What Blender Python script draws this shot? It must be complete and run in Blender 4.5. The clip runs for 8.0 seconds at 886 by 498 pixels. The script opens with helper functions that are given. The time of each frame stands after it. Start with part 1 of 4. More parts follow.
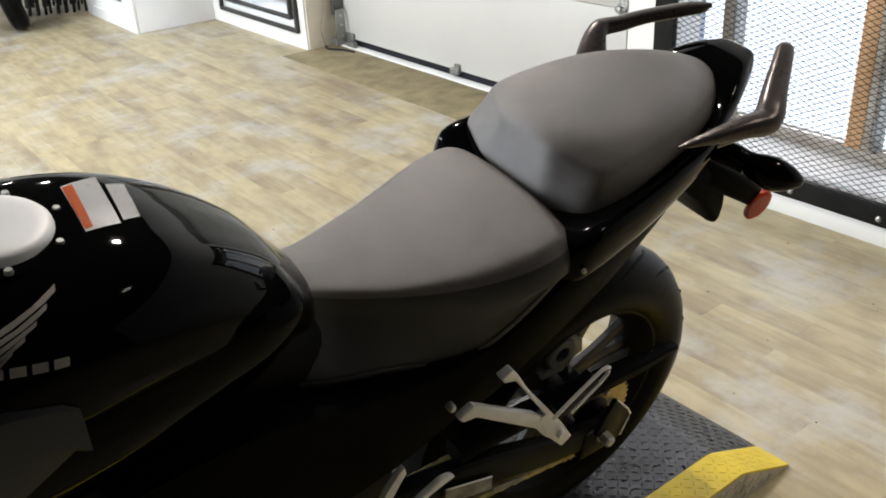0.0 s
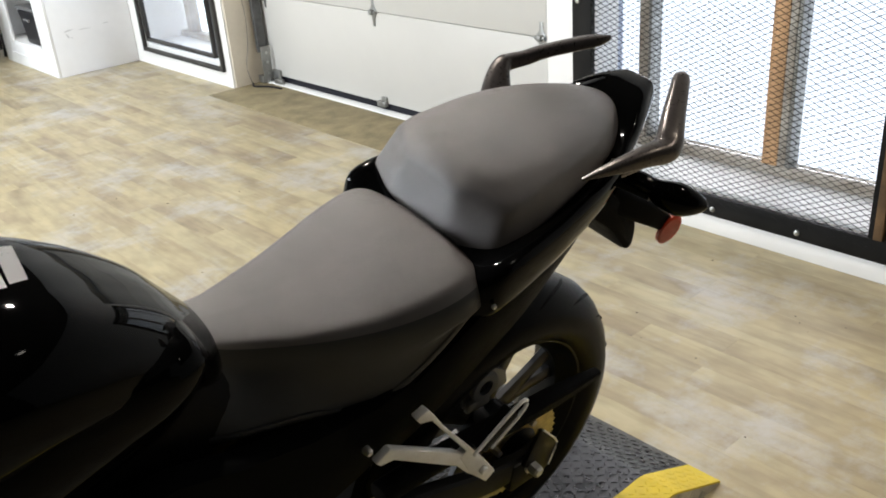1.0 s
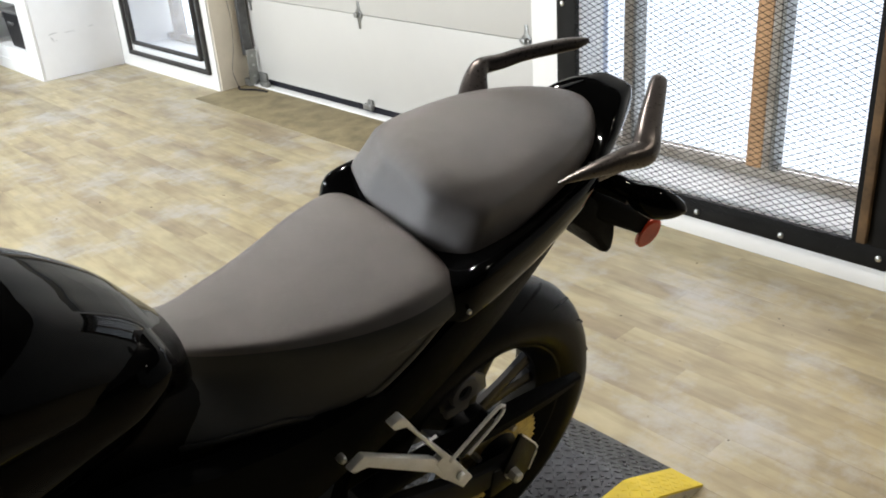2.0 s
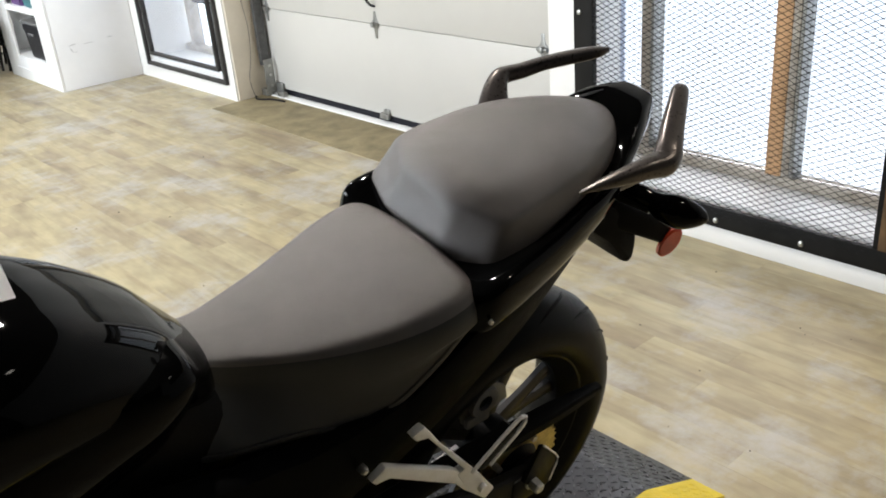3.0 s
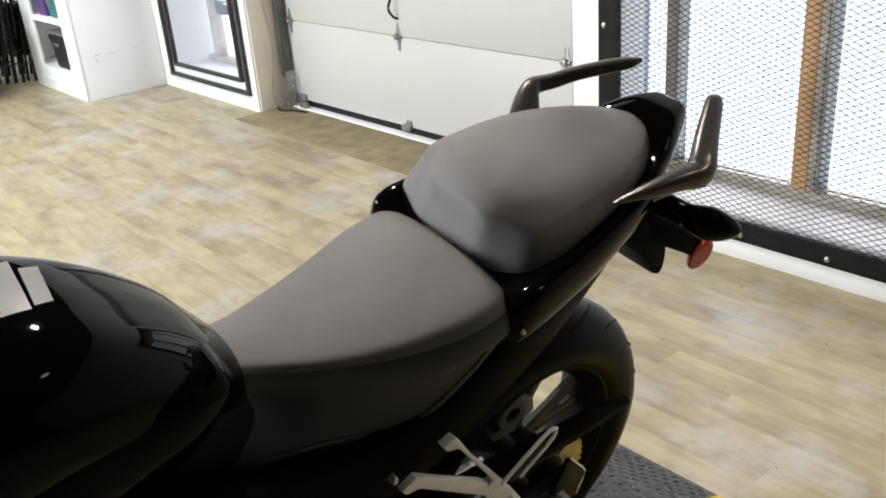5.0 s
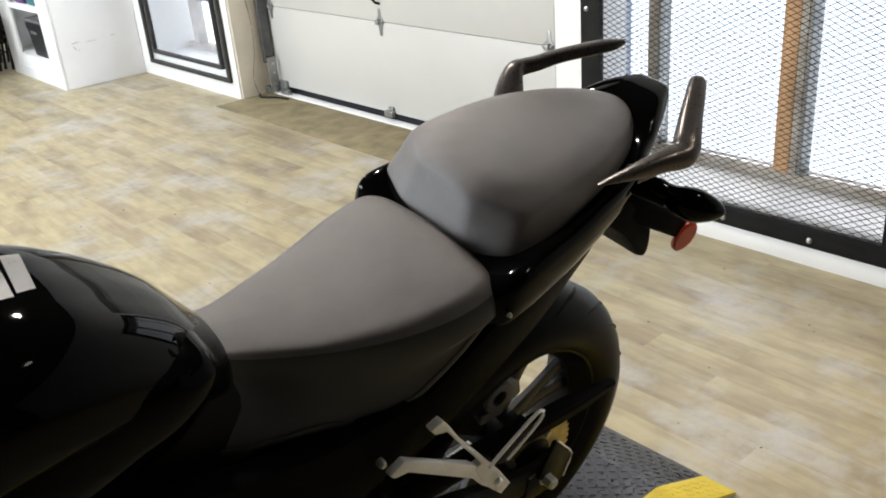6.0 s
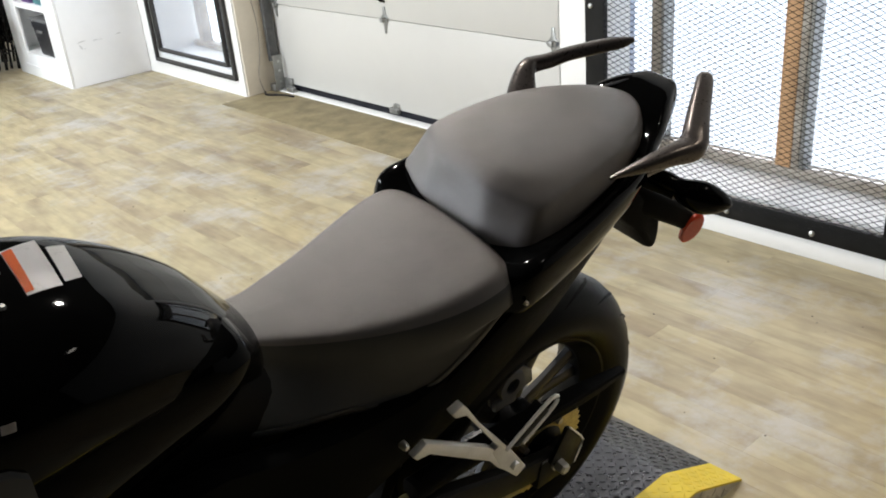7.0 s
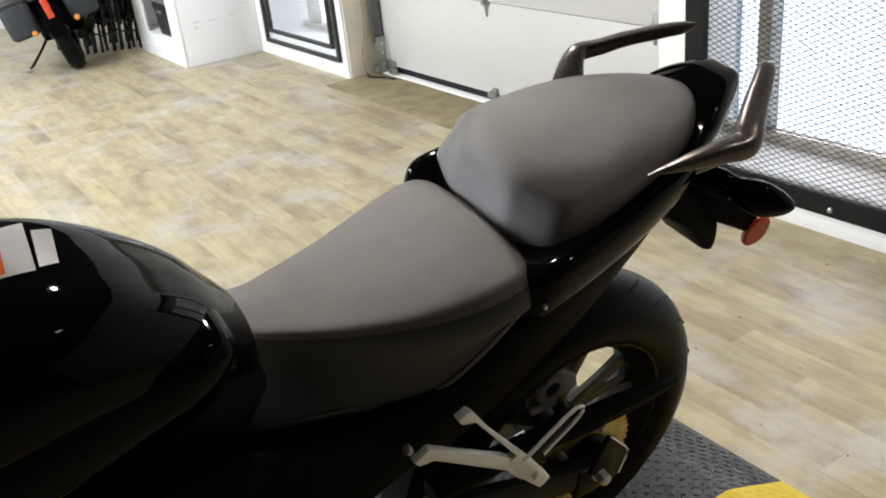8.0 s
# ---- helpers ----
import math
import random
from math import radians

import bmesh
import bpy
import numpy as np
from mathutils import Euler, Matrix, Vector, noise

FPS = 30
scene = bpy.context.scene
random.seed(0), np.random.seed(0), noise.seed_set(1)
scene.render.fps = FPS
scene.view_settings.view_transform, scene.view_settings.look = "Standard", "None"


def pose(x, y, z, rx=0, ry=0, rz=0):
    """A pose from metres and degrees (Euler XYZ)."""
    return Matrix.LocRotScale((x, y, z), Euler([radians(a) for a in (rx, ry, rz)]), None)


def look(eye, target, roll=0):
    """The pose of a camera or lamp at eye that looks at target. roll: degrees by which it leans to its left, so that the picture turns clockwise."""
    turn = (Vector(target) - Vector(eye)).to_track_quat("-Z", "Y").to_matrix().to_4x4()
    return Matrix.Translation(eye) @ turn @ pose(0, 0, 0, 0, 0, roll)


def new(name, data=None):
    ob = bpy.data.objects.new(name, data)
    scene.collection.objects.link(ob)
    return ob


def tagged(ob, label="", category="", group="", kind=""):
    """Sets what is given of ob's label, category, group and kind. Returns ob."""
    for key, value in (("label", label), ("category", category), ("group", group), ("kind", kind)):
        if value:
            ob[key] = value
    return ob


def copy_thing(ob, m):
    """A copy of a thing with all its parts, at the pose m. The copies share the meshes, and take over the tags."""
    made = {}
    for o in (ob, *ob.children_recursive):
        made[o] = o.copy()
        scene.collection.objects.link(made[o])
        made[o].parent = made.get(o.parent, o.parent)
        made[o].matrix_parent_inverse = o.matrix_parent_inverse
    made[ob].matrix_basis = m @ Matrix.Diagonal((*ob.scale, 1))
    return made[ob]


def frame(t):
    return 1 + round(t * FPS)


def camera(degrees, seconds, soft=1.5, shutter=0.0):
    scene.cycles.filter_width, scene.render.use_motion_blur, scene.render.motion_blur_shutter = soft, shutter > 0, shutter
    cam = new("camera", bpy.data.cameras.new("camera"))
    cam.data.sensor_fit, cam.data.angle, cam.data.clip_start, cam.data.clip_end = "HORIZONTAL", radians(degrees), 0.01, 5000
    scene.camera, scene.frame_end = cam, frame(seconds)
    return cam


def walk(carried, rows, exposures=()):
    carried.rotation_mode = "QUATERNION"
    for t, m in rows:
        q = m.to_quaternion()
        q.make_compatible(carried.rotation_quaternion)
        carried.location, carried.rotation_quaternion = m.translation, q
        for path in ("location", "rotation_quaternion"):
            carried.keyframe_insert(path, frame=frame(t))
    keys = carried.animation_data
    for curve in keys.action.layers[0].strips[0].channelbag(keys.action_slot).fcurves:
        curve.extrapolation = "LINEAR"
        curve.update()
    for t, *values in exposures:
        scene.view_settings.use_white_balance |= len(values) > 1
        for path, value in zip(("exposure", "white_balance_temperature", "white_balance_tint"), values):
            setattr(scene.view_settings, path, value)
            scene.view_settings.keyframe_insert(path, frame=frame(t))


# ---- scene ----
cam = camera(52.2, 8.0, soft=1.85)
PATH = [
    (0, (0.105, 0.892, 1.453), (1.165, 2.325, 0.546), -3.3),
    (0.2, (0.117, 0.8893, 1.4542), (1.2115, 2.2985, 0.5509), -3.66),
    (0.5, (0.134, 0.879, 1.46), (1.277, 2.26, 0.573), -4),
    (0.7, (0.1389, 0.8724, 1.4635), (1.3006, 2.2503, 0.5963), -4.01),
    (1, (0.147, 0.867, 1.465), (1.321, 2.239, 0.606), -4.4),
    (1.5, (0.159, 0.858, 1.466), (1.354, 2.216, 0.613), -4.8),
    (1.7, (0.1653, 0.8585, 1.462), (1.3603, 2.2136, 0.6043), -4.44),
    (2.8, (0.1726, 0.8687, 1.4613), (1.3611, 2.2386, 0.618), -4.29),
    (3, (0.166, 0.869, 1.463), (1.339, 2.256, 0.627), -4.8),
    (3.3, (0.1563, 0.8708, 1.4605), (1.2966, 2.2866, 0.6266), -4.75),
    (3.5, (0.156, 0.874, 1.455), (1.291, 2.277, 0.594), -3.9),
    (3.8, (0.1538, 0.8804, 1.4522), (1.2861, 2.2839, 0.5873), -4.08),
    (4, (0.155, 0.881, 1.454), (1.278, 2.284, 0.576), -3.9),
    (4.2, (0.1573, 0.8751, 1.4639), (1.3237, 2.2879, 0.6618), -4.43),
    (4.5, (0.153, 0.876, 1.469), (1.325, 2.287, 0.671), -4.5),
    (4.7, (0.1518, 0.8812, 1.4645), (1.3086, 2.3043, 0.6664), -4.73),
    (5.8, (0.1532, 0.8892, 1.4493), (1.3177, 2.2822, 0.6106), -4.47),
    (6, (0.151, 0.889, 1.452), (1.324, 2.277, 0.615), -4.8),
    (6.2, (0.1439, 0.8848, 1.4554), (1.2915, 2.2989, 0.6287), -4.55),
    (6.3, (0.1434, 0.8856, 1.452), (1.2711, 2.3014, 0.6013), -4.38),
    (6.5, (0.136, 0.886, 1.456), (1.203, 2.342, 0.594), -7),
    (6.8, (0.1261, 0.8791, 1.4599), (1.2584, 2.2854, 0.5997), -5.98),
    (7, (0.102, 0.87, 1.467), (1.271, 2.257, 0.624), -5.1),
    (7.2, (0.0817, 0.8605, 1.4743), (1.2884, 2.1995, 0.6076), -6.52),
    (7.4, (0.072, 0.8435, 1.4747), (1.2839, 2.156, 0.5754), -5.98),
    (7.5, (0.078, 0.838, 1.471), (1.285, 2.158, 0.576), -6.1),
    (7.7, (0.1183, 0.832, 1.4521), (1.2152, 2.2413, 0.5518), -6.36),
    (7.8, (0.1553, 0.8346, 1.4479), (1.209, 2.2793, 0.5519), -5.96),
    (8, (0.246, 0.84, 1.442), (1.203, 2.376, 0.59), -6.3),
]
walk(cam, [(t, look(eye, target, roll)) for t, eye, target, roll in PATH], [(0, 0.0), (8, 0.0)])

# ---- light ----
world = bpy.data.worlds.new("world")
scene.world = world
world.use_nodes = True
wn, wl = world.node_tree.nodes, world.node_tree.links
sky = wn.new("ShaderNodeTexSky")
sky.sky_type, sky.sun_disc, sky.sun_elevation, sky.sun_rotation = "NISHITA", False, radians(35), radians(60)
wl.new(sky.outputs[0], wn["Background"].inputs[0])
wn["Background"].inputs[1].default_value = 0.15


def area(name, size, size_y, power, colour, m, shape="RECTANGLE"):
    lamp = bpy.data.lights.new(name, "AREA")
    lamp.shape, lamp.size, lamp.energy, lamp.color = shape, size, power, colour
    if shape == "RECTANGLE":
        lamp.size_y = size_y
    ob = new(name, lamp)
    ob.matrix_world = m
    return ob


DAY = (0.86, 0.93, 1.0)
# daylight in the openings: grilled window, far window, shop window in the wall behind
area("window_light", 1.95, 1.36, 9.5, DAY, pose(3.34, 2.61, 1.12, 0, 90, 0))
area("window_light", 1.95, 1.02, 15, DAY, pose(3.34, 6.65, 1.12, 0, 90, 0))
area("window_light", 2.05, 3.9, 415, DAY, pose(-3.6, 5.9, 1.93, 0, -90, 0))
LAMPS = [(1.8, 0.6), (1.55, 3.0), (1.45, 5.4), (1.45, 7.8)]
PANELS = [(-0.8, 5.0), (-0.8, 7.0), (-0.8, 9.0)]
CEIL = 3.1
for lx, ly in LAMPS:
    power, tone = (47, (1.0, 0.93, 0.855)) if ly == 3.0 else (22, (1.0, 0.97, 0.93)) if ly > 2 else (9, (1.0, 0.9, 0.76))
    spot = area("ceiling_lamp_light", 0.11, 0, power, tone, pose(lx, ly, CEIL - 0.075), "DISK")
    spot.data.spread = radians(70 if ly < 2 else 180)
for lx, ly in PANELS:
    area("ceiling_panel_light", 0.56, 1.16, 66, (0.9, 0.95, 1.0), pose(lx, ly, CEIL - 0.045))

# ---- materials ----
def mat(name, base, rough=0.5, metal=0.0, vary=0.15, scale=8.0, bump=0.0, bump_scale=60.0, coat=0.0, second=None,
        stretch=(1, 1, 1), rvary=0.1, emit=0.0, spec=0.5):
    m = bpy.data.materials.new(name)
    m.use_nodes = True
    n, l = m.node_tree.nodes, m.node_tree.links
    b = n["Principled BSDF"]
    b.inputs["Roughness"].default_value, b.inputs["Metallic"].default_value = rough, metal
    b.inputs["Coat Weight"].default_value, b.inputs["Coat Roughness"].default_value = coat, 0.04
    b.inputs["Specular IOR Level"].default_value = spec
    tc, mp = n.new("ShaderNodeTexCoord"), n.new("ShaderNodeMapping")
    mp.inputs["Scale"].default_value = stretch
    l.new(tc.outputs["Object"], mp.inputs[0])
    big, fine = n.new("ShaderNodeTexNoise"), n.new("ShaderNodeTexNoise")
    for t, s, d in ((big, scale, 5), (fine, scale * 7, 3)):
        l.new(mp.outputs[0], t.inputs["Vector"])
        t.inputs["Scale"].default_value, t.inputs["Detail"].default_value = s, d
    mx = n.new("ShaderNodeMath")
    mx.operation = "MULTIPLY_ADD"
    l.new(fine.outputs[0], mx.inputs[0])
    mx.inputs[1].default_value = 0.35
    l.new(big.outputs[0], mx.inputs[2])
    ramp = n.new("ShaderNodeMapRange")
    ramp.inputs["From Min"].default_value, ramp.inputs["From Max"].default_value = 0.4, 0.95
    l.new(mx.outputs[0], ramp.inputs[0])
    mix = n.new("ShaderNodeMix")
    mix.data_type = "RGBA"
    lo = second or tuple(c * (1 - vary) for c in base)
    hi = base if second else tuple(min(1, c * (1 + vary)) for c in base)
    mix.inputs[6].default_value, mix.inputs[7].default_value = (*lo, 1), (*hi, 1)
    l.new(ramp.outputs[0], mix.inputs[0])
    l.new(mix.outputs[2], b.inputs["Base Color"])
    rr = n.new("ShaderNodeMapRange")
    rr.inputs["To Min"].default_value, rr.inputs["To Max"].default_value = max(0.02, rough - rvary), min(1, rough + rvary)
    l.new(fine.outputs[0], rr.inputs[0])
    l.new(rr.outputs[0], b.inputs["Roughness"])
    if bump:
        t, bp = n.new("ShaderNodeTexNoise"), n.new("ShaderNodeBump")
        l.new(tc.outputs["Object"], t.inputs["Vector"])
        t.inputs["Scale"].default_value, t.inputs["Detail"].default_value = bump_scale, 3
        bp.inputs["Strength"].default_value, bp.inputs["Distance"].default_value = bump, 0.002
        l.new(t.outputs[0], bp.inputs["Height"])
        l.new(bp.outputs[0], b.inputs["Normal"])
    if emit:
        b.inputs["Emission Color"].default_value, b.inputs["Emission Strength"].default_value = (*base, 1), emit
    return m


def glass(name, tint=(1, 1, 1), rough=0.0):
    m = bpy.data.materials.new(name)
    m.use_nodes = True
    b = m.node_tree.nodes["Principled BSDF"]
    b.inputs["Base Color"].default_value, b.inputs["Roughness"].default_value = (*tint, 1), rough
    b.inputs["Transmission Weight"].default_value, b.inputs["IOR"].default_value = 1.0, 1.1
    return m


GLOSS = mat("gloss_black_paint", (0.002, 0.002, 0.002), 0.04, spec=0.09, vary=0.1, rvary=0.02)
MATTE = mat("matte_black_plastic", (0.003, 0.003, 0.003), 0.45, spec=0.02, vary=0.25, bump=0.25, bump_scale=900)
SATIN = mat("satin_black_metal", (0.004, 0.004, 0.004), 0.4, spec=0.08, vary=0.3, scale=14)
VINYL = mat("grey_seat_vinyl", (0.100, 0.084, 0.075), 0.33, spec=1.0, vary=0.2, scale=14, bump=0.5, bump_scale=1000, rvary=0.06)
# Black vinyl; on the rider seat it darkens the sides for shade.
VINYL_DARK = mat("black_vinyl_side_shade", (0.034, 0.034, 0.033), 0.42, spec=0.5, vary=0.15, scale=14, bump=0.4, bump_scale=900)
RUBBER = mat("tyre_rubber", (0.004, 0.004, 0.004), 0.34, spec=0.06, vary=0.3, scale=20, bump=0.15, bump_scale=300)
ALLOY = mat("cast_aluminium", (0.95, 0.93, 0.91), 0.34, 0.15, vary=0.12, scale=30, bump=0.1, bump_scale=500)
RAILM = mat("bronze_grey_paint", (0.080, 0.068, 0.062), 0.30, 0.5, vary=0.15, scale=30, coat=0.1)
STEEL = mat("zinc_steel", (0.5, 0.5, 0.48), 0.38, 0.9, vary=0.25, scale=40)
CHAIN = mat("gold_chain_steel", (0.44, 0.36, 0.16), 0.4, 0.85, vary=0.4, scale=60)
CAPM = mat("polished_fuel_cap", (0.88, 0.87, 0.86), 0.5, 0.15, vary=0.05)
STICK = mat("white_sticker", (0.96, 0.95, 0.94), 0.3, vary=0.02)
ORANGE = mat("orange_sticker", (0.9, 0.17, 0.012), 0.4, spec=0.2, vary=0.05)
EMBLEM = mat("silver_emblem", (0.78, 0.72, 0.67), 0.35, 0.2, vary=0.15, scale=40)
RED = mat("red_reflector", (0.55, 0.05, 0.02), 0.25, vary=0.2, scale=200, coat=0.6)
AMBER = mat("amber_lens", (0.6, 0.2, 0.03), 0.2, coat=0.5)
WALL = mat("white_wall_paint", (0.72, 0.705, 0.68), 0.6, vary=0.05, scale=2.5, bump=0.2, bump_scale=120)
TRIMW = mat("white_board_paint", (0.8, 0.8, 0.79), 0.5, vary=0.05, scale=3, bump=0.1, bump_scale=80)
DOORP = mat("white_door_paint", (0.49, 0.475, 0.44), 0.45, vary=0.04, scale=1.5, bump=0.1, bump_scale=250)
JAMBM = mat("cream_jamb_paint", (0.66, 0.6, 0.5), 0.6, vary=0.1, scale=4)
GUARD = mat("black_steel_guard", (0.010, 0.0095, 0.009), 0.55, spec=0.15, vary=0.4, scale=10, bump=0.2, bump_scale=200)
TRACKM = mat("dull_track_steel", (0.1, 0.1, 0.1), 0.5, 0.5, vary=0.4, scale=18)
GALV = mat("galvanised_steel", (0.3, 0.3, 0.285), 0.42, 0.85, vary=0.25, scale=18)
WOOD = mat("raw_pine_post", (0.55, 0.32, 0.16), 0.65, vary=0.3, scale=6, stretch=(4, 4, 0.5), bump=0.2)
OLDWOOD = mat("weathered_sill_wood", (0.52, 0.48, 0.42), 0.8, scale=7, second=(0.2, 0.16, 0.12), bump=0.5, bump_scale=90)
SEAL = mat("black_rubber_seal", (0.006, 0.006, 0.01), 0.6, spec=0.2, vary=0.2)
CONCRETE = mat("stained_threshold", (0.29, 0.237, 0.13), 0.75, vary=0.5, scale=9, second=(0.13, 0.105, 0.056), bump=0.5, bump_scale=90)
DECK = mat("black_tread_plate", (0.042, 0.043, 0.048), 0.3, 0.5, vary=0.6, scale=9, second=(0.02, 0.02, 0.023), bump=0.2, bump_scale=150)
YELLOW = mat("yellow_safety_paint", (0.76, 0.58, 0.03), 0.5, spec=0.3, vary=0.2, scale=10, second=(0.52, 0.39, 0.025), bump=0.15, bump_scale=150)
BARE = mat("bare_tread_steel", (0.5, 0.48, 0.43), 0.45, 0.6, vary=0.4, scale=12)
DARK = mat("dark_plastic", (0.02, 0.02, 0.022), 0.45, vary=0.3)
CEILM = mat("dark_ceiling_paint", (0.03, 0.03, 0.03), 0.85, vary=0.1, scale=2)
DARKWALL = mat("charcoal_wall_paint", (0.02, 0.02, 0.02), 0.85, vary=0.1, scale=2)
LAMPM = mat("lamp_diffuser", (1.0, 0.94, 0.84), 0.5, emit=14.0)
CABLE = mat("grey_cable", (0.25, 0.22, 0.18), 0.6)
PANE = glass("window_glass")
PANELM = mat("panel_diffuser", (0.9, 0.95, 1.0), 0.5, emit=5.0)
SNOW = mat("pale_outdoor_ground", (0.8, 0.82, 0.85), 0.9, vary=0.05, scale=1)

MESHL = mat("pale_galvanised_mesh", (0.42, 0.46, 0.54), 0.5, 0.2, vary=0.15)
SPOKE = mat("grey_cast_spoke", (0.03, 0.03, 0.032), 0.35, 0.3, vary=0.2)
GREYCAST = mat("grey_casting", (0.2, 0.2, 0.21), 0.5, 0.4, vary=0.2)
WORN = mat("scuffed_silver_plate", (0.4, 0.39, 0.37), 0.45, 0.3, vary=0.7, scale=25, second=(0.04, 0.04, 0.04))
SCUFF = mat("scuffed_white_paint", (0.86, 0.86, 0.87), 0.5, scale=2.5, second=(0.8, 0.8, 0.81), bump=0.1, bump_scale=80)
SHROUD = mat("grey_shroud_plastic", (0.055, 0.055, 0.057), 0.5, spec=0.3, vary=0.15, bump=0.2, bump_scale=700)
COVER = mat("satin_black_plastic", (0.003, 0.003, 0.003), 0.5, spec=0.02, vary=0.2, bump=0.2, bump_scale=700)
GLOSSB = mat("gloss_black_plastic", (0.002, 0.002, 0.002), 0.06, spec=0.1, vary=0.1, rvary=0.03)
COWL = mat("gloss_black_cowl_paint", (0.002, 0.002, 0.002), 0.07, spec=0.1, vary=0.1, rvary=0.02)

# ---- building helpers ----
from mathutils.bvhtree import BVHTree


def finish(bm, angle=35):
    bmesh.ops.recalc_face_normals(bm, faces=bm.faces)
    for f in bm.faces:
        f.smooth = True
    for e in bm.edges:
        if len(e.link_faces) == 2 and e.calc_face_angle(0) > radians(angle):
            e.smooth = False


def thing(name, label, category, m=None, group="", kind=""):
    ob = new(name)
    ob.empty_display_size = 0.1
    if m is not None:
        ob.matrix_world = m
    return tagged(ob, label, category, group, kind)


def part(name, bm, material, parent=None, label="", m=None, angle=35):
    finish(bm, angle)
    me = bpy.data.meshes.new(name)
    bm.to_mesh(me)
    bm.free()
    for x in material if isinstance(material, (list, tuple)) else [material]:
        me.materials.append(x)
    ob = new(name, me)
    if parent is not None:
        ob.parent = parent
    if m is not None:
        ob.matrix_basis = m
    return tagged(ob, label) if label else ob


def box(x0, y0, z0, x1, y1, z1, bevel=0.004, seg=2, bm=None):
    b = bmesh.new()
    bmesh.ops.create_cube(b, size=1.0, matrix=Matrix.Translation(((x0 + x1) / 2, (y0 + y1) / 2, (z0 + z1) / 2)) @ Matrix.Diagonal((abs(x1 - x0), abs(y1 - y0), abs(z1 - z0), 1)))
    if bevel:
        bmesh.ops.bevel(b, geom=b.edges[:], offset=bevel, segments=seg, affect="EDGES", profile=0.5)
    return join(bm, b)


def join(bm, b, m=None):
    if m is not None:
        bmesh.ops.transform(b, matrix=m, verts=b.verts)
    if bm is None:
        return b
    me = bpy.data.meshes.new("tmp")
    b.to_mesh(me)
    b.free()
    bm.from_mesh(me)
    bpy.data.meshes.remove(me)
    return bm


def grid_mesh(rows, closed_v=False, cap0=False, cap1=False):
    bm = bmesh.new()
    vs = [[bm.verts.new(p) for p in r] for r in rows]
    n = len(rows[0])
    for a, b in zip(vs, vs[1:]):
        for i in range(n if closed_v else n - 1):
            j = (i + 1) % n
            bm.faces.new((a[i], a[j], b[j], b[i]))
    if cap0:
        bm.faces.new(vs[0])
    if cap1:
        bm.faces.new(vs[-1][::-1])
    return bm


def spline(pts, per):
    """Points on a Catmull-Rom curve through pts, per steps a span."""
    p = [np.array(q, float) for q in pts]
    p = [2 * p[0] - p[1], *p, 2 * p[-1] - p[-2]]
    out = []
    for a, b, c, d in zip(p, p[1:], p[2:], p[3:]):
        for k in range(per):
            t = k / per
            out.append(0.5 * (2 * b + (c - a) * t + (2 * a - 5 * b + 4 * c - d) * t * t + (3 * b - a - 3 * c + d) * t ** 3))
    out.append(p[-2])
    return out


def loft(stations, y0=0.0, per=6, across=4, cap=True, close_bottom=True, split=None):
    """A body mirrored about y0: stations of (x, half profile from the middle of the top outwards and down)."""
    rows = []
    flat = [np.array([[x, y, z] for y, z in prof], float) for x, prof in stations]
    for s in spline([f.ravel() for f in flat], per):
        half = spline(s.reshape(-1, 3), across)
        half = [np.array([q[0], max(q[1], 0.0), q[2]]) for q in half]
        right = [(q[0], y0 + q[1], q[2]) for q in half]
        left = [(q[0], y0 - q[1], q[2]) for q in half[1:]]
        rows.append(left[::-1] + right)
    bm = grid_mesh(rows, closed_v=close_bottom, cap0=cap, cap1=cap)
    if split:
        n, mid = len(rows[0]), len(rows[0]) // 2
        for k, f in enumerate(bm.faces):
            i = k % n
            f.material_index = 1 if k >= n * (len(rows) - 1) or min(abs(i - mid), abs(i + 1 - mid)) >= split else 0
    bmesh.ops.remove_doubles(bm, verts=bm.verts, dist=0.0004)
    return bm


def sweep(path, width, height, n=12, per=6, up=(0, 0, 1), power=2.0, cap=True):
    """A rounded bar along a path; width and height may be lists, one for each path point. power over 2 squares the section."""
    k = len(path)
    w = width if isinstance(width, (list, tuple)) else [width] * k
    h = height if isinstance(height, (list, tuple)) else [height] * k
    pts = spline([(*p, a, b) for p, a, b in zip(path, w, h)], per) if per else [np.array((*p, a, b), float) for p, a, b in zip(path, w, h)]
    rows = []
    for i, q in enumerate(pts):
        d = Vector(pts[min(i + 1, len(pts) - 1)][:3]) - Vector(pts[max(i - 1, 0)][:3])
        d.normalize()
        side = d.cross(Vector(up))
        side = side.normalized() if side.length > 1e-4 else Vector((0, 1, 0))
        top = side.cross(d)
        ring = []
        for a in range(n):
            t = 2 * math.pi * (a + 0.5) / n
            c, s = math.cos(t), math.sin(t)
            c, s = math.copysign(abs(c) ** (2 / power), c), math.copysign(abs(s) ** (2 / power), s)
            ring.append(Vector(q[:3]) + side * c * q[3] / 2 + top * s * q[4] / 2)
        rows.append(ring)
    return grid_mesh(rows, closed_v=True, cap0=cap, cap1=cap)


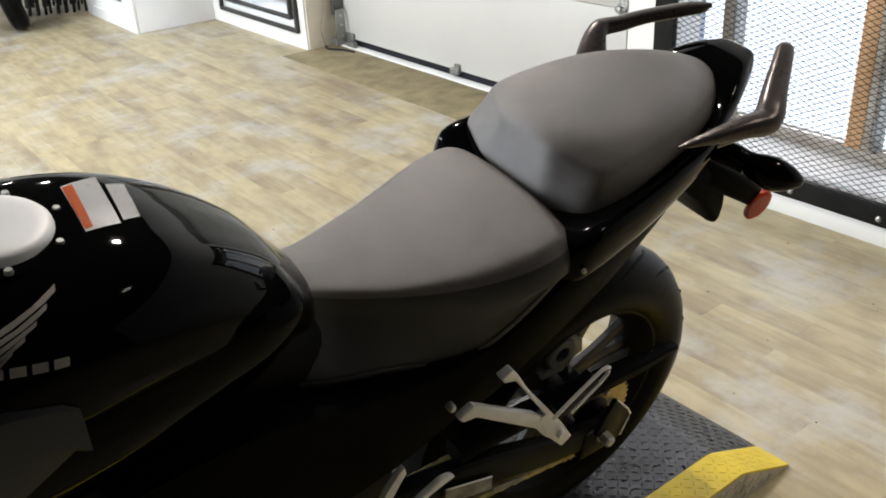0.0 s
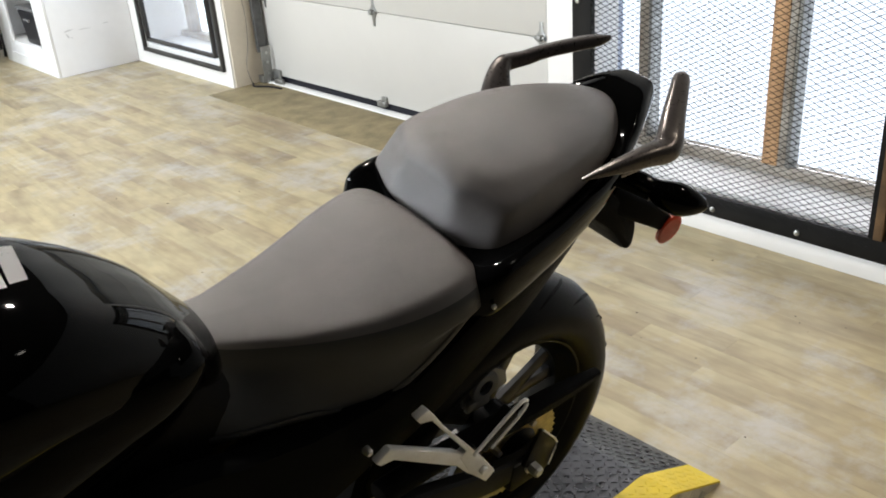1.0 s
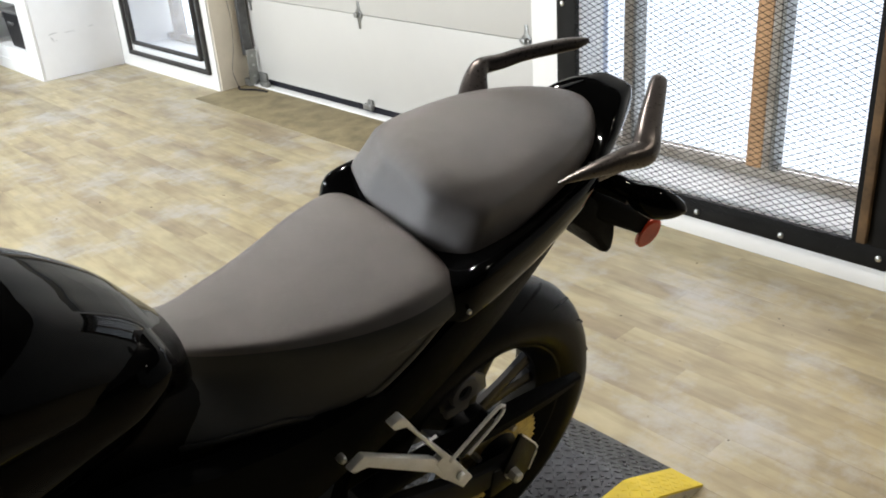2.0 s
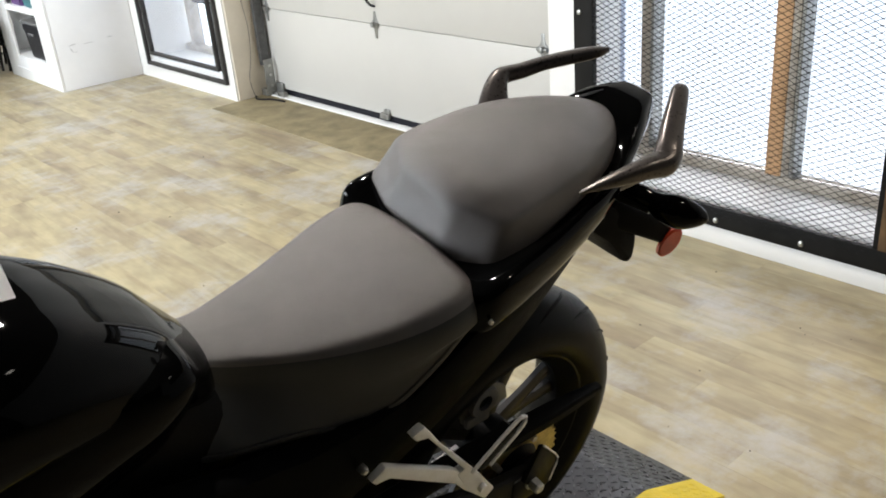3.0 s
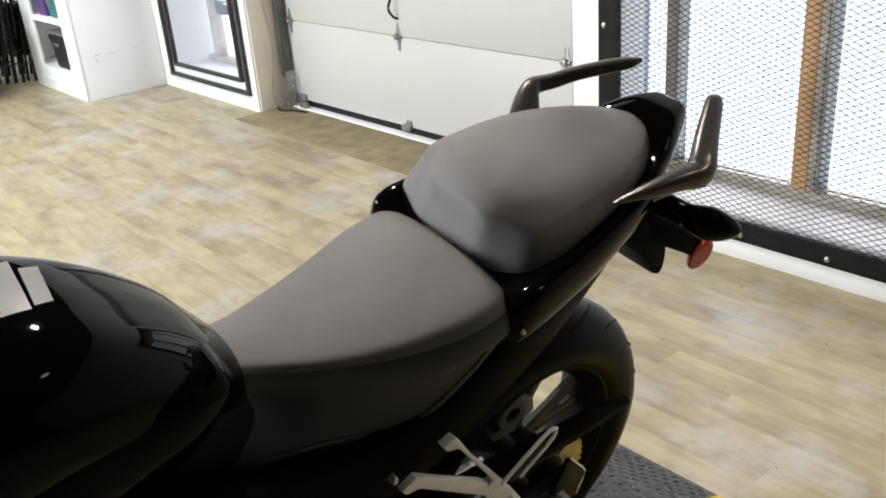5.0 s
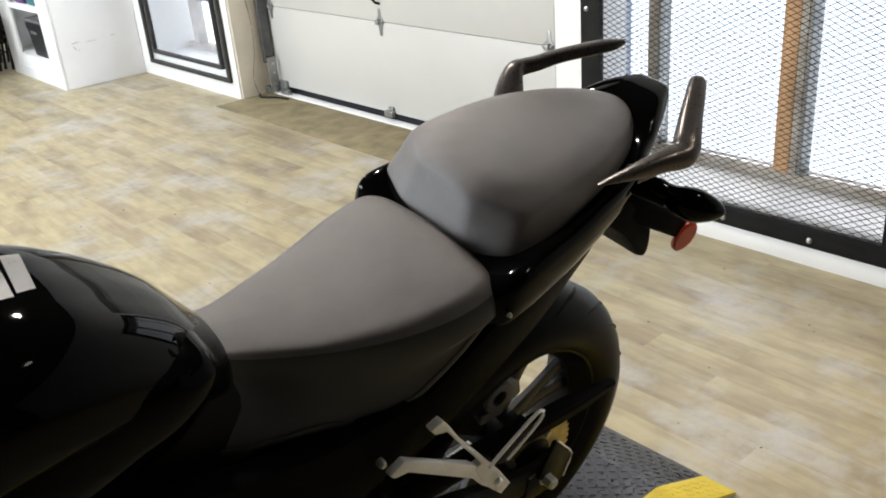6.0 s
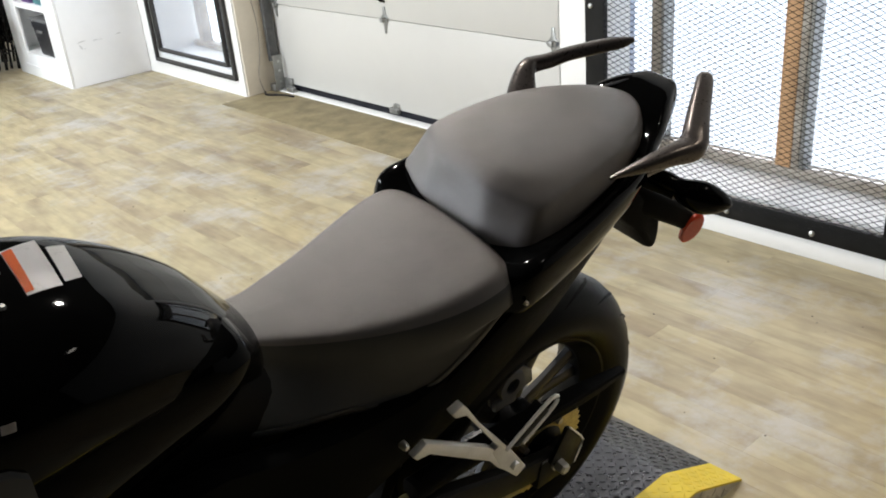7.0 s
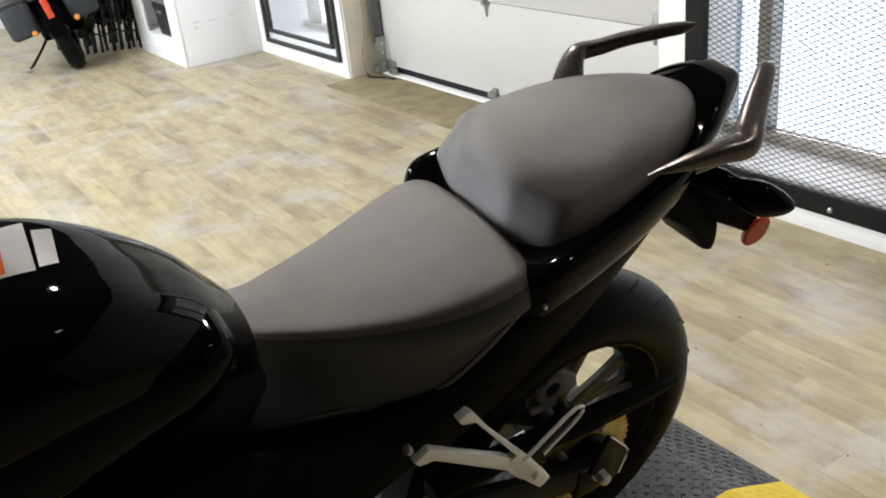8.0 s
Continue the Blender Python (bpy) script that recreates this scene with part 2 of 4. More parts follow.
def lathe(profile, n=32, axis="z", centre=(0, 0, 0), ring=False):
    """Turns (radius, height) points about an axis; ring closes the profile on itself."""
    prof = profile + [profile[0]] if ring else profile
    rows = []
    for r, h in prof:
        row = []
        for a in range(n):
            t = 2 * math.pi * a / n
            c, s = r * math.cos(t), r * math.sin(t)
            p = {"z": (c, s, h), "y": (c, h, s), "x": (h, c, s)}[axis]
            row.append(tuple(u + v for u, v in zip(p, centre)))
        rows.append(row)
    bm = grid_mesh(rows, closed_v=True)
    bmesh.ops.remove_doubles(bm, verts=bm.verts, dist=1e-5)
    bmesh.ops.holes_fill(bm, edges=[e for e in bm.edges if e.is_boundary], sides=0) if not ring else None
    return bm


def prism(outline, thick, m=None, bevel=0.0):
    """A plate of an outline in x and z, thick along y, centred on y = 0."""
    bm = bmesh.new()
    f = bm.faces.new([bm.verts.new((x, -thick / 2, z)) for x, z in outline])
    r = bmesh.ops.extrude_face_region(bm, geom=[f])
    bmesh.ops.translate(bm, vec=(0, thick, 0), verts=[v for v in r["geom"] if isinstance(v, bmesh.types.BMVert)])
    if bevel:
        bmesh.ops.recalc_face_normals(bm, faces=bm.faces)
        bmesh.ops.bevel(bm, geom=bm.edges[:], offset=bevel, segments=2, affect="EDGES", profile=0.5)
    if m is not None:
        bmesh.ops.transform(bm, matrix=m, verts=bm.verts)
    return bm

# ---- the room ----
X0, X1, Y0, Y1 = -3.5, 2.9, -2.6, 11.0
WT = 0.42


def structure(name, bm, material, label, category, m=None):
    return tagged(part(name, bm, material, m=m), label, category, kind="structure")


UPPER = 2.35


def wall_piece(bm, y0, y1, z0, z1):
    return box(X1, y0, z0, X1 + WT, y1, z1, 0.0, bm=bm)


RW0, RW1, DO0, DO1, LW0, LW1, WZ0, WZ1 = 1.93, 3.105, 3.335, 6.0, 6.14, 7.16, 0.135, 2.1
bm = None
for y0, y1, z0, z1 in ((Y0, RW0, -0.1, UPPER), (RW0, RW1, -0.1, WZ0), (RW0, RW1, WZ1, UPPER), (DO0 - 0.035, DO0, -0.1, UPPER), (DO0, DO1, 2.25, UPPER),
                       (DO1, LW0, -0.1, UPPER), (LW0, LW1, -0.1, WZ0), (LW0, LW1, WZ1, UPPER), (LW1, Y1, -0.1, UPPER)):
    bm = wall_piece(bm, y0, y1, z0, z1)
bm = box(X1, RW1, -0.1, X1 + 0.03, DO0 - 0.035, UPPER, 0, bm=bm)
bm = box(X1 + 0.03, RW1, -0.1, X1 + WT, DO0 - 0.035, WZ0, 0, bm=bm)
bm = box(X1 + 0.03, RW1, WZ1, X1 + WT, DO0 - 0.035, UPPER, 0, bm=bm)
wall = structure("wall_east", bm, WALL, "white painted wall with grilled windows and an overhead door", "wall")
structure("wall_band", box(X1, Y0, UPPER, X1 + WT, Y1, CEIL, 0), WALL, "white painted band of wall above the door", "wall")
structure("wall_north", box(X0, Y1, -0.1, X1 + WT, Y1 + 0.2, UPPER, 0), WALL, "plain white painted wall closing the far end", "wall")
structure("wall_band_north", box(X0, Y1, UPPER, X1 + WT, Y1 + 0.2, CEIL, 0), WALL, "white painted band of wall under the ceiling", "wall")
structure("wall_south", box(X0, Y0 - 0.2, -0.1, X1 + WT, Y0, CEIL, 0), DARKWALL, "plain charcoal wall closing the near end", "wall")
bm = None
for y0, y1, z0, z1 in ((Y0 - 0.2, 3.9, -0.1, CEIL), (3.9, 7.9, -0.1, 0.85), (3.9, 7.9, 3.0, CEIL), (7.9, Y1 + 0.2, -0.1, CEIL)):
    bm = box(X0 - 0.2, y0, z0, X0, y1, z1, 0, bm=bm)
structure("wall_west", bm, DARKWALL, "plain charcoal wall with a shop window opposite the overhead door", "wall")
structure("ceiling", box(X0 - 0.2, Y0 - 0.2, CEIL, X1 + WT, Y1 + 0.2, CEIL + 0.15, 0), CEILM, "plain dark painted ceiling", "ceiling")
structure("subfloor", box(X0, Y0, -0.16, X1 + WT, Y1, -0.006, 0), DARK, "dark floor bed under the vinyl planks", "floor")
structure("ground", box(-60, -60, -0.5, 120, 120, -0.165, 0), SNOW, "pale open ground outside the building", "ground")

# jamb lining of the overhead door
structure("jamb_lining", box(X1 + 0.012, DO1 - 0.012, 0, X1 + 0.24, DO1 + 0.0005, 2.25, 0.002), JAMBM, "cream painted lining of the door opening", "trim")

# threshold
structure("threshold", box(2.713, 3.2, -0.005, 3.12, 5.995, 0.003, 0.001), CONCRETE, "stained brown plywood strip before the overhead door", "threshold")
structure("door_sill", box(3.105, 3.36, -0.004, 3.2, 5.99, 0.008, 0.002), TRIMW, "white metal sill strip under the overhead door", "sill")

structure("baseboard", box(X1 - 0.016, -1.5, 0.0, X1 - 0.0005, 3.19, 0.07, 0.003), WALL, "low white painted baseboard under the window", "baseboard")

# overhead door
door = thing("door_1", "closed white sectional overhead door with steel hinges", "garage door", kind="structure")
DX = 3.16
zs = [0.045, 0.549, 1.08, 1.61, 2.2]
for z0, z1 in zip(zs, zs[1:]):
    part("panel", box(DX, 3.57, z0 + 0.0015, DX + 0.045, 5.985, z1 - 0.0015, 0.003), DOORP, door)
part("bottom_seal", box(DX + 0.004, 3.57, 0.008, DX + 0.04, 5.985, 0.046, 0.004), SEAL, door, "black rubber bottom seal")


def hinge(y, z):
    h = part("hinge", prism([(-0.028, -0.004), (-0.012, -0.03), (-0.008, -0.075), (0.008, -0.075), (0.012, -0.03), (0.028, -0.004), (0.028, 0.012), (0.012, 0.03), (0.008, 0.07), (-0.008, 0.07), (-0.012, 0.03), (-0.028, 0.012)], 0.004,
                            pose(DX - 0.003, y, z, 0, 0, 90), 0.001), GALV, door, "galvanised steel hinge")
    part("hinge_knuckle", join(None, lathe([(0, -0.03), (0.009, -0.03), (0.009, 0.03), (0, 0.03)], 12), pose(DX - 0.01, y, z, 90)), GALV, h)
    part("hinge_roller_bracket", box(DX - 0.03, y - 0.012, z - 0.012, DX - 0.004, y + 0.012, z + 0.014, 0.003), GALV, h)


for y in (4.811, 3.6, 5.905):
    for z in zs[1:4]:
        hinge(y, z)
part("pull_handle", sweep([(DX, 4.805, 0.645), (DX - 0.03, 4.808, 0.66), (DX - 0.04, 4.83, 0.70), (DX - 0.03, 4.812, 0.755), (DX, 4.805, 0.77)], 0.014, 0.014), SATIN, door, "dark bent steel pull handle")
part("roller_bracket", prism([(-0.06, 0.0), (0.07, 0.0), (0.07, 0.03), (0.035, 0.03), (0.02, 0.055), (-0.02, 0.055), (-0.06, 0.03)], 0.02, pose(DX - 0.012, 3.665, 0.845, 0, 0, 90), 0.002), GALV, door, "galvanised steel roller bracket")
part("lift_bracket", box(DX - 0.03, 4.755, 0.03, DX - 0.001, 4.825, 0.062, 0.004), GALV, door)
part("lift_bracket", box(DX - 0.016, 4.76, 0.06, DX - 0.001, 4.80, 0.085, 0.003), GALV, door)
part("corner_bracket", box(DX - 0.02, 5.83, 0.012, DX - 0.001, 5.92, 0.085, 0.004), GALV, door)
part("corner_bracket", box(DX - 0.05, 5.78, 0.005, DX - 0.02, 5.86, 0.04, 0.004), GALV, door)
for y, s in ((5.955, 1), (3.45, -1)):
    bm = box(DX - 0.072, y - 0.016, 0.2, DX - 0.02, y - 0.012, 2.3, 0)
    bm = box(DX - 0.072, y + 0.012, 0.2, DX - 0.02, y + 0.016, 2.3, 0, bm=bm)
    bm = box(DX - 0.076, y - 0.016, 0.2, DX - 0.072, y + 0.016, 2.3, 0, bm=bm)
    part("door_track", bm, TRACKM, door, "dull grey steel roller track")
    br = part("track_bracket", box(DX - 0.085, y - 0.045 * s - 0.004, 0.03, DX - 0.02, y - 0.045 * s + 0.004, 0.24, 0.002), GALV, door)
    part("bracket_foot", box(DX - 0.085, y - 0.03, 0.003, DX - 0.03, y + 0.03, 0.05, 0.004), GALV, door)
    for z in (0.07, 0.14, 0.2):
        part("bolt_head", lathe([(0, 0.006), (0.007, 0.006), (0.009, 0), (0.009, -0.004)], 8, "y", (DX - 0.05, y - 0.045 * s - 0.006 * s, z)), STEEL, br)
tagged(part("wall_cable", sweep([(3.02, 5.978, 0.01), (3.0, 5.98, 0.12), (3.03, 5.976, 0.27), (3.045, 5.98, 0.45), (3.02, 5.982, 0.7), (3.0, 5.982, 1.2), (3.0, 5.982, 2.2)], 0.005, 0.005, 8), CABLE), "thin grey cable hanging down the door jamb", "cable")
tagged(part("wall_cable", sweep([(3.02, 5.97, 0.012), (2.99, 5.9, 0.01), (3.04, 5.8, 0.012), (3.06, 5.7, 0.01)], 0.012, 0.01, 8), SEAL), "dark cable end lying on the threshold", "cable")


# windows with steel mesh guards
def guard(name, y0, y1, iy0, iy1, z0, iz0, lwd, swd, strand, label, mesh=GUARD, inset=0.0, set_back=0.020, bar=GUARD):
    x = X1 - 0.02
    g = thing(name, label, "window guard")
    top = 2.14
    fw = 0.026 if inset else 0
    fz0, fy0, fy1 = (z0 + fw, y0 + fw, y1 - fw) if inset else (iz0, iy0, iy1)
    part("frame_rail", box(x - 0.006, y0, z0, x + 0.018, y1, fz0, 0.002), bar, g)
    part("frame_rail", box(x - 0.006, y0, top - 0.02 if inset else top - 0.075, x + 0.018, y1, top + 0.02 if inset else top, 0.002), bar, g)
    part("frame_stile", box(x - 0.006, y0, fz0 + 0.0005, x + 0.018, fy0, top - 0.0755, 0.002), bar, g)
    part("frame_stile", box(x - 0.006, fy1, fz0 + 0.0005, x + 0.018, y1, top - 0.0755, 0.002), bar, g)
    if inset:
        for n, q in (("inner_rail", (iy0 - inset, iz0 - inset, iy1 + inset, iz0)), ("inner_rail", (iy0 - inset, top - 0.05, iy1 + inset, top - 0.02)), ("inner_stile", (iy0 - inset, iz0 + 0.001, iy0, top - 0.051)), ("inner_stile", (iy1, iz0 + 0.001, iy1 + inset, top - 0.051))):
            part(n, box(x - 0.004, q[0], q[1], x + 0.026, q[2], q[3], 0.003), bar, g)
    verts, faces = [], []
    wid = strand
    rows = int((top - 0.02 - iz0 + 0.06) / swd)
    cols = int((iy1 - iy0 + 0.06) / (lwd / 2))
    for r in range(rows):
        zc = iz0 - 0.035 + (r + 0.5) * swd
        for c in range(cols):
            ya, yb = iy0 - 0.03 + c * lwd / 2, iy0 - 0.03 + (c + 1) * lwd / 2
            s = 1 if (c + r) % 2 else -1
            za, zb = zc - s * swd / 2 * 0.96, zc + s * swd / 2 * 0.96
            k = len(verts)
            for dx, dz in ((0.0, -wid / 2), (0.0, wid / 2), (0.002, 0.0)):
                verts += [(x + set_back + dx, ya, za + dz), (x + set_back + dx, yb, zb + dz)]
            faces += [(k, k + 1, k + 3, k + 2), (k + 2, k + 3, k + 5, k + 4), (k + 4, k + 5, k + 1, k)]
    me = bpy.data.meshes.new("steel_mesh")
    me.from_pydata(verts, [], faces)
    me.materials.append(mesh)
    ob = new("steel_mesh", me)
    ob.parent = g
    tagged(ob, "black expanded steel mesh", kind="stuff")
    return g


g1 = guard("window_guard", 1.835, 3.181, 1.955, 3.088, 0.074, 0.15, 0.042, 0.0104, 0.0027, "black expanded steel mesh guard bolted over the window", set_back=-0.0095)
for y in (1.86, 2.19, 2.519, 2.85, 3.15):
    for z in ((0.102, 2.1) if 1.9 < y < 3.1 else (0.115, 0.45, 0.8, 1.15, 1.5, 1.85)):
        part("bolt_head", lathe([(0, -0.009), (0.006, -0.008), (0.010, -0.005), (0.0105, 0)], 14, "x", (X1 - 0.0265, y, z)), STEEL, g1, "zinc carriage bolt")
# lug of the hinge side, rubbed rusty
part("hinge_strap", box(X1 - 0.05, 1.90, 0.16, X1 - 0.027, 1.93, 2.0, 0.004), mat("rusty_steel", (0.11, 0.065, 0.03), 0.7, 0.3, vary=0.6, scale=9), g1, "rust-stained flat steel strap")
guard("window_guard", 6.067, 7.2, 6.17, 7.10, 0.1, 0.2, 0.036, 0.011, 0.0026, "black framed steel mesh guard hanging slightly loose over the far window", MESHL, 0.023, bar=mat("worn_dark_steel_bar", (0.04, 0.038, 0.036), 0.6, spec=0.25, vary=0.4, scale=10))


def window(name, y0, y1, posts, label):
    w = thing(name, label, "window", kind="structure")
    x = 3.2
    part("window_sill", box(X1 + (0.034 if y1 < 4 else 0.004), y0 + 0.002, WZ0 + 0.0005, X1 + 0.27, y1 - 0.002, WZ0 + 0.02, 0.003), TRIMW, w, "white painted inner sill")
    part("bottom_rail", box(x - 0.03, y0 + 0.002, WZ0 + 0.021, x + 0.05, y1 - 0.002, 0.196, 0.006), OLDWOOD, w, "weathered dirty wooden bottom rail")
    part("top_rail", box(x - 0.03, y0 + 0.002, WZ1 - 0.08, x + 0.05, y1 - 0.002, WZ1 - 0.002, 0.006), TRIMW, w)
    for a, b, mt, lab in posts:
        part("mullion", box(x - 0.028, a, 0.1965, x + 0.045, b, WZ1 - 0.081, 0.003), mt, w, lab)
    edges = [y0 + 0.002] + [v for p in posts for v in p[:2]] + [y1 - 0.002]
    for a, b in zip(edges[::2], edges[1::2]):
        if b - a > 0.03:
            p = part("pane", box(x + 0.006, a, 0.197, x + 0.012, b, WZ1 - 0.081, 0), PANE, w)
            p.visible_shadow = False
    return w


window("window_1", RW0, 3.298, [(2.395, 2.412, GALV, "grey metal strip"), (2.413, 2.443, OLDWOOD, ""), (2.444, 2.506, WOOD, "raw brown wooden post"), (3.022, 3.037, GALV, ""), (3.038, 3.082, OLDWOOD, "weathered wooden post")], "tall window behind the mesh guard, bright daylight outside")
window("window_2", LW0, LW1, [(6.985, 7.05, OLDWOOD, "weathered wooden post")], "far window behind mesh, bright daylight outside")

# dark notice fixed to the far pane
sign = thing("window_sign", "dark rectangular notice with pale lettering stuck on the far window pane", "sign", pose(3.2015, 6.81, 0.64))
part("sign_board", box(-0.003, -0.15, -0.14, 0.0043, 0.165, 0.16, 0.001), DARK, sign)
for z, y0, y1 in ((-0.035, -0.11, 0.12), (-0.06, -0.06, 0.03), (0.03, -0.12, 0.13)):
    part("lettering_bar", box(-0.0042, y0, z - 0.008, -0.0031, y1, z + 0.008, 0.0003), STICK, sign, "pale unreadable lettering")

# white shelf cabinet in the corner
cab = thing("shelf_cabinet", "white painted built-in shelf cabinet, part filled, beside the far window", "cabinet")
CX, CY0, CY1, CH = 2.295, 7.36, 8.40, 2.0
side = part("side_panel", box(CX + 0.021, CY0, 0, X1 - 0.003, CY0 + 0.02, CH, 0.003), SCUFF, cab, "scuffed white side panel")
part("side_panel", box(CX + 0.021, CY1 - 0.02, 0, X1 - 0.003, CY1, CH, 0.003), TRIMW, cab)
part("back_panel", box(2.62, CY0 + 0.021, 0, 2.64, CY1 - 0.021, CH, 0), TRIMW, cab)
part("stile", box(CX, CY0, 0.0, CX + 0.02, 7.565, CH, 0.003), TRIMW, cab)
part("stile", box(CX, 8.16, 0.0, CX + 0.02, CY1, CH, 0.003), TRIMW, cab)
part("plinth", box(CX, 7.566, 0.0, CX + 0.02, 8.159, 0.16, 0.003), TRIMW, cab)
part("plinth_bead", box(CX - 0.008, 7.5, 0.078, CX - 0.0005, 8.22, 0.09, 0.003), TRIMW, cab)
for z in (0.142, 0.515, 0.93, 1.35):
    part("shelf", box(CX + 0.003, CY0 + 0.021, z, 2.619, CY1 - 0.021, z + 0.036, 0.003), TRIMW, cab)
part("top_board", box(CX, CY0, CH + 0.0005, X1 - 0.003, CY1, CH + 0.03, 0.003), TRIMW, cab)

SCRAPE = mat("grey_scrape", (0.55, 0.55, 0.56), 0.6, vary=0.2, scale=60)
for x0, z0, x1, z1, h in ((2.40, 0.303, 2.465, 0.312, 0.008), (2.412, 0.288, 2.43, 0.255, 0.010), (2.51, 0.302, 2.59, 0.300, 0.005), (2.685, 0.313, 2.73, 0.315, 0.005), (2.445, 0.262, 2.45, 0.252, 0.008)):
    part("scuff_mark", sweep([(x0, CY0 - 0.0003, z0), ((x0 + x1) / 2, CY0 - 0.0003, (z0 + z1) / 2 + 0.003), (x1, CY0 - 0.0003, z1)], 0.0008, [h * 0.4, h, h * 0.3], 6, 3), SCRAPE, side, "faint grey scuff")

# things on the shelves
def tub(y0, y1, z, h, m, lid, label):
    t = thing("storage_tub", label, "storage tub", pose(2.44, (y0 + y1) / 2, z))
    w = (y1 - y0) / 2
    rows = [[(-0.13 * k, -w * k, zz), (0.13 * k, -w * k, zz), (0.13 * k, w * k, zz), (-0.13 * k, w * k, zz)] for zz, k in ((0, 0.86), (h * 0.85, 0.96), (h * 0.86, 1.0), (h, 1.0))]
    bm = grid_mesh(rows, True, True, True)
    bmesh.ops.bevel(bm, geom=bm.edges[:], offset=0.008, segments=2, affect="EDGES")
    part("tub_body", bm, m, t)
    part("tub_lid", box(-0.135, -w - 0.005, h + 0.0005, 0.135, w + 0.005, h + 0.025, 0.008), lid, t)
    part("tub_handle", box(-0.145, -0.05, h * 0.7, -0.131, 0.05, h * 0.78, 0.004), lid, t)
    return t


GREYL = mat("grey_plastic_lid", (0.12, 0.12, 0.12), 0.5)
PURPLE = mat("purple_plastic", (0.1, 0.05, 0.16), 0.5)
TEAL = mat("teal_plastic", (0.05, 0.16, 0.18), 0.5)
tub(7.585, 7.94, 0.179, 0.25, DARK, GREYL, "black lidded tool tub on the low shelf")
tub(7.6, 7.84, 0.552, 0.16, TEAL, GREYL, "teal storage tub on the middle shelf")
tub(7.88, 8.1, 0.552, 0.2, PURPLE, TEAL, "dark purple storage tub on the middle shelf")
tub(7.65, 7.95, 0.967, 0.2, DARK, TEAL, "dark storage tub on the upper shelf")


PANNIER = mat("dark_grey_pannier_plastic", (0.035, 0.038, 0.044), 0.45, spec=0.3, vary=0.2)


# the touring motorcycle parked beyond the cabinet, seen from behind
def touring_bike():
    b = thing("touring_motorcycle", "dark touring motorcycle with panniers parked on its side stand", "motorcycle", pose(1.70, 8.0, 0.0, 0, -13, -12) @ Matrix.Diagonal((0.84, 0.84, 0.84, 1)))
    w = part("rear_wheel", lathe([(0.2, -0.05), (0.215, -0.055), (0.215, 0.055), (0.2, 0.05), (0.18, 0)], 40, "x", ring=True), SATIN, b, "", pose(0, 0.31, 0.31))
    part("tyre", lathe([(0.21, -0.055), (0.25, -0.078), (0.29, -0.06), (0.31, 0), (0.29, 0.06), (0.25, 0.078), (0.21, 0.055)], 48, "x", ring=True), RUBBER, w)
    for k in range(5):
        a = 2 * math.pi * k / 5
        part("spoke", sweep([(0, 0.03 * math.cos(a), 0.03 * math.sin(a)), (0, 0.2 * math.cos(a), 0.2 * math.sin(a))], 0.04, 0.03, 8, 2, up=(1, 0, 0)), SATIN, w)
    part("rear_fender", grid_mesh([[(x, 0.31 - (0.34 + d) * math.cos(t), 0.31 + (0.34 + d) * math.sin(t)) for x, d in ((-0.09, -0.03), (-0.07, 0), (0.07, 0), (0.09, -0.03))] for t in [radians(v) for v in range(10, 130, 10)]]), GLOSS, b, "black rear fender")
    part("tail_light", box(-0.03, -0.05, 0.53, 0.03, 0.02, 0.71, 0.015), RED, b, "upright red tail light")
    part("seat", loft([(0.15, [(0, 0.80), (0.1, 0.79), (0.13, 0.75), (0.12, 0.7)]), (0.4, [(0, 0.83), (0.12, 0.82), (0.15, 0.78), (0.13, 0.7)]), (0.8, [(0, 0.78), (0.13, 0.77), (0.16, 0.73), (0.14, 0.66)])], 0, 4, 3), VINYL_DARK, b, "", pose(0, 0, 0, 0, 0, 90) @ Matrix.Diagonal((1, 1, 1, 1)))
    part("fuel_tank", loft([(0.75, [(0, 0.80), (0.1, 0.79), (0.14, 0.74), (0.12, 0.66)]), (1.0, [(0, 0.98), (0.14, 0.96), (0.18, 0.86), (0.14, 0.7)]), (1.25, [(0, 0.98), (0.13, 0.96), (0.16, 0.86), (0.12, 0.72)])], 0, 4, 3), GLOSS, b, "", pose(0, 0, 0, 0, 0, 90))
    for s in (-1, 1):
        p = part("pannier", box(s * 0.14, 0.12, 0.42, s * 0.40, 0.62, 0.76, 0.05, 3), PANNIER, b, "dark grey hard pannier")
        part("pannier_lid", box(s * 0.145, 0.118, 0.70, s * 0.405, 0.622, 0.775, 0.03, 3), DARK, p)
        part("turn_signal", lathe([(0, -0.03), (0.022, -0.02), (0.027, 0), (0.022, 0.02), (0, 0.025)], 18, "y", (s * 0.19, 0.0, 0.46)), AMBER, b, "amber turn signal")
        part("fork_leg", sweep([(s * 0.1, 1.3, 0.9), (s * 0.1, 1.5, 0.33)], 0.05, 0.05, 10, 2), SATIN, b)
    f = part("front_wheel", lathe([(0.22, -0.05), (0.27, -0.06), (0.31, 0), (0.27, 0.06), (0.22, 0.05)], 40, "x", ring=True), RUBBER, b, "", pose(0, 1.52, 0.31))
    part("engine", box(-0.2, 0.7, 0.25, 0.2, 1.15, 0.68, 0.05, 3), SATIN, b)
    part("handlebar", sweep([(-0.38, 1.05, 1.02), (-0.2, 1.2, 1.05), (0, 1.25, 1.0), (0.2, 1.2, 1.05), (0.38, 1.05, 1.02)], 0.025, 0.025, 10, 4), SATIN, b)
    part("side_stand", sweep([(-0.12, 0.75, 0.33), (-0.27, 0.62, 0.21), (-0.42, 0.5, 0.115)], 0.025, 0.025, 8, 2), SATIN, b)
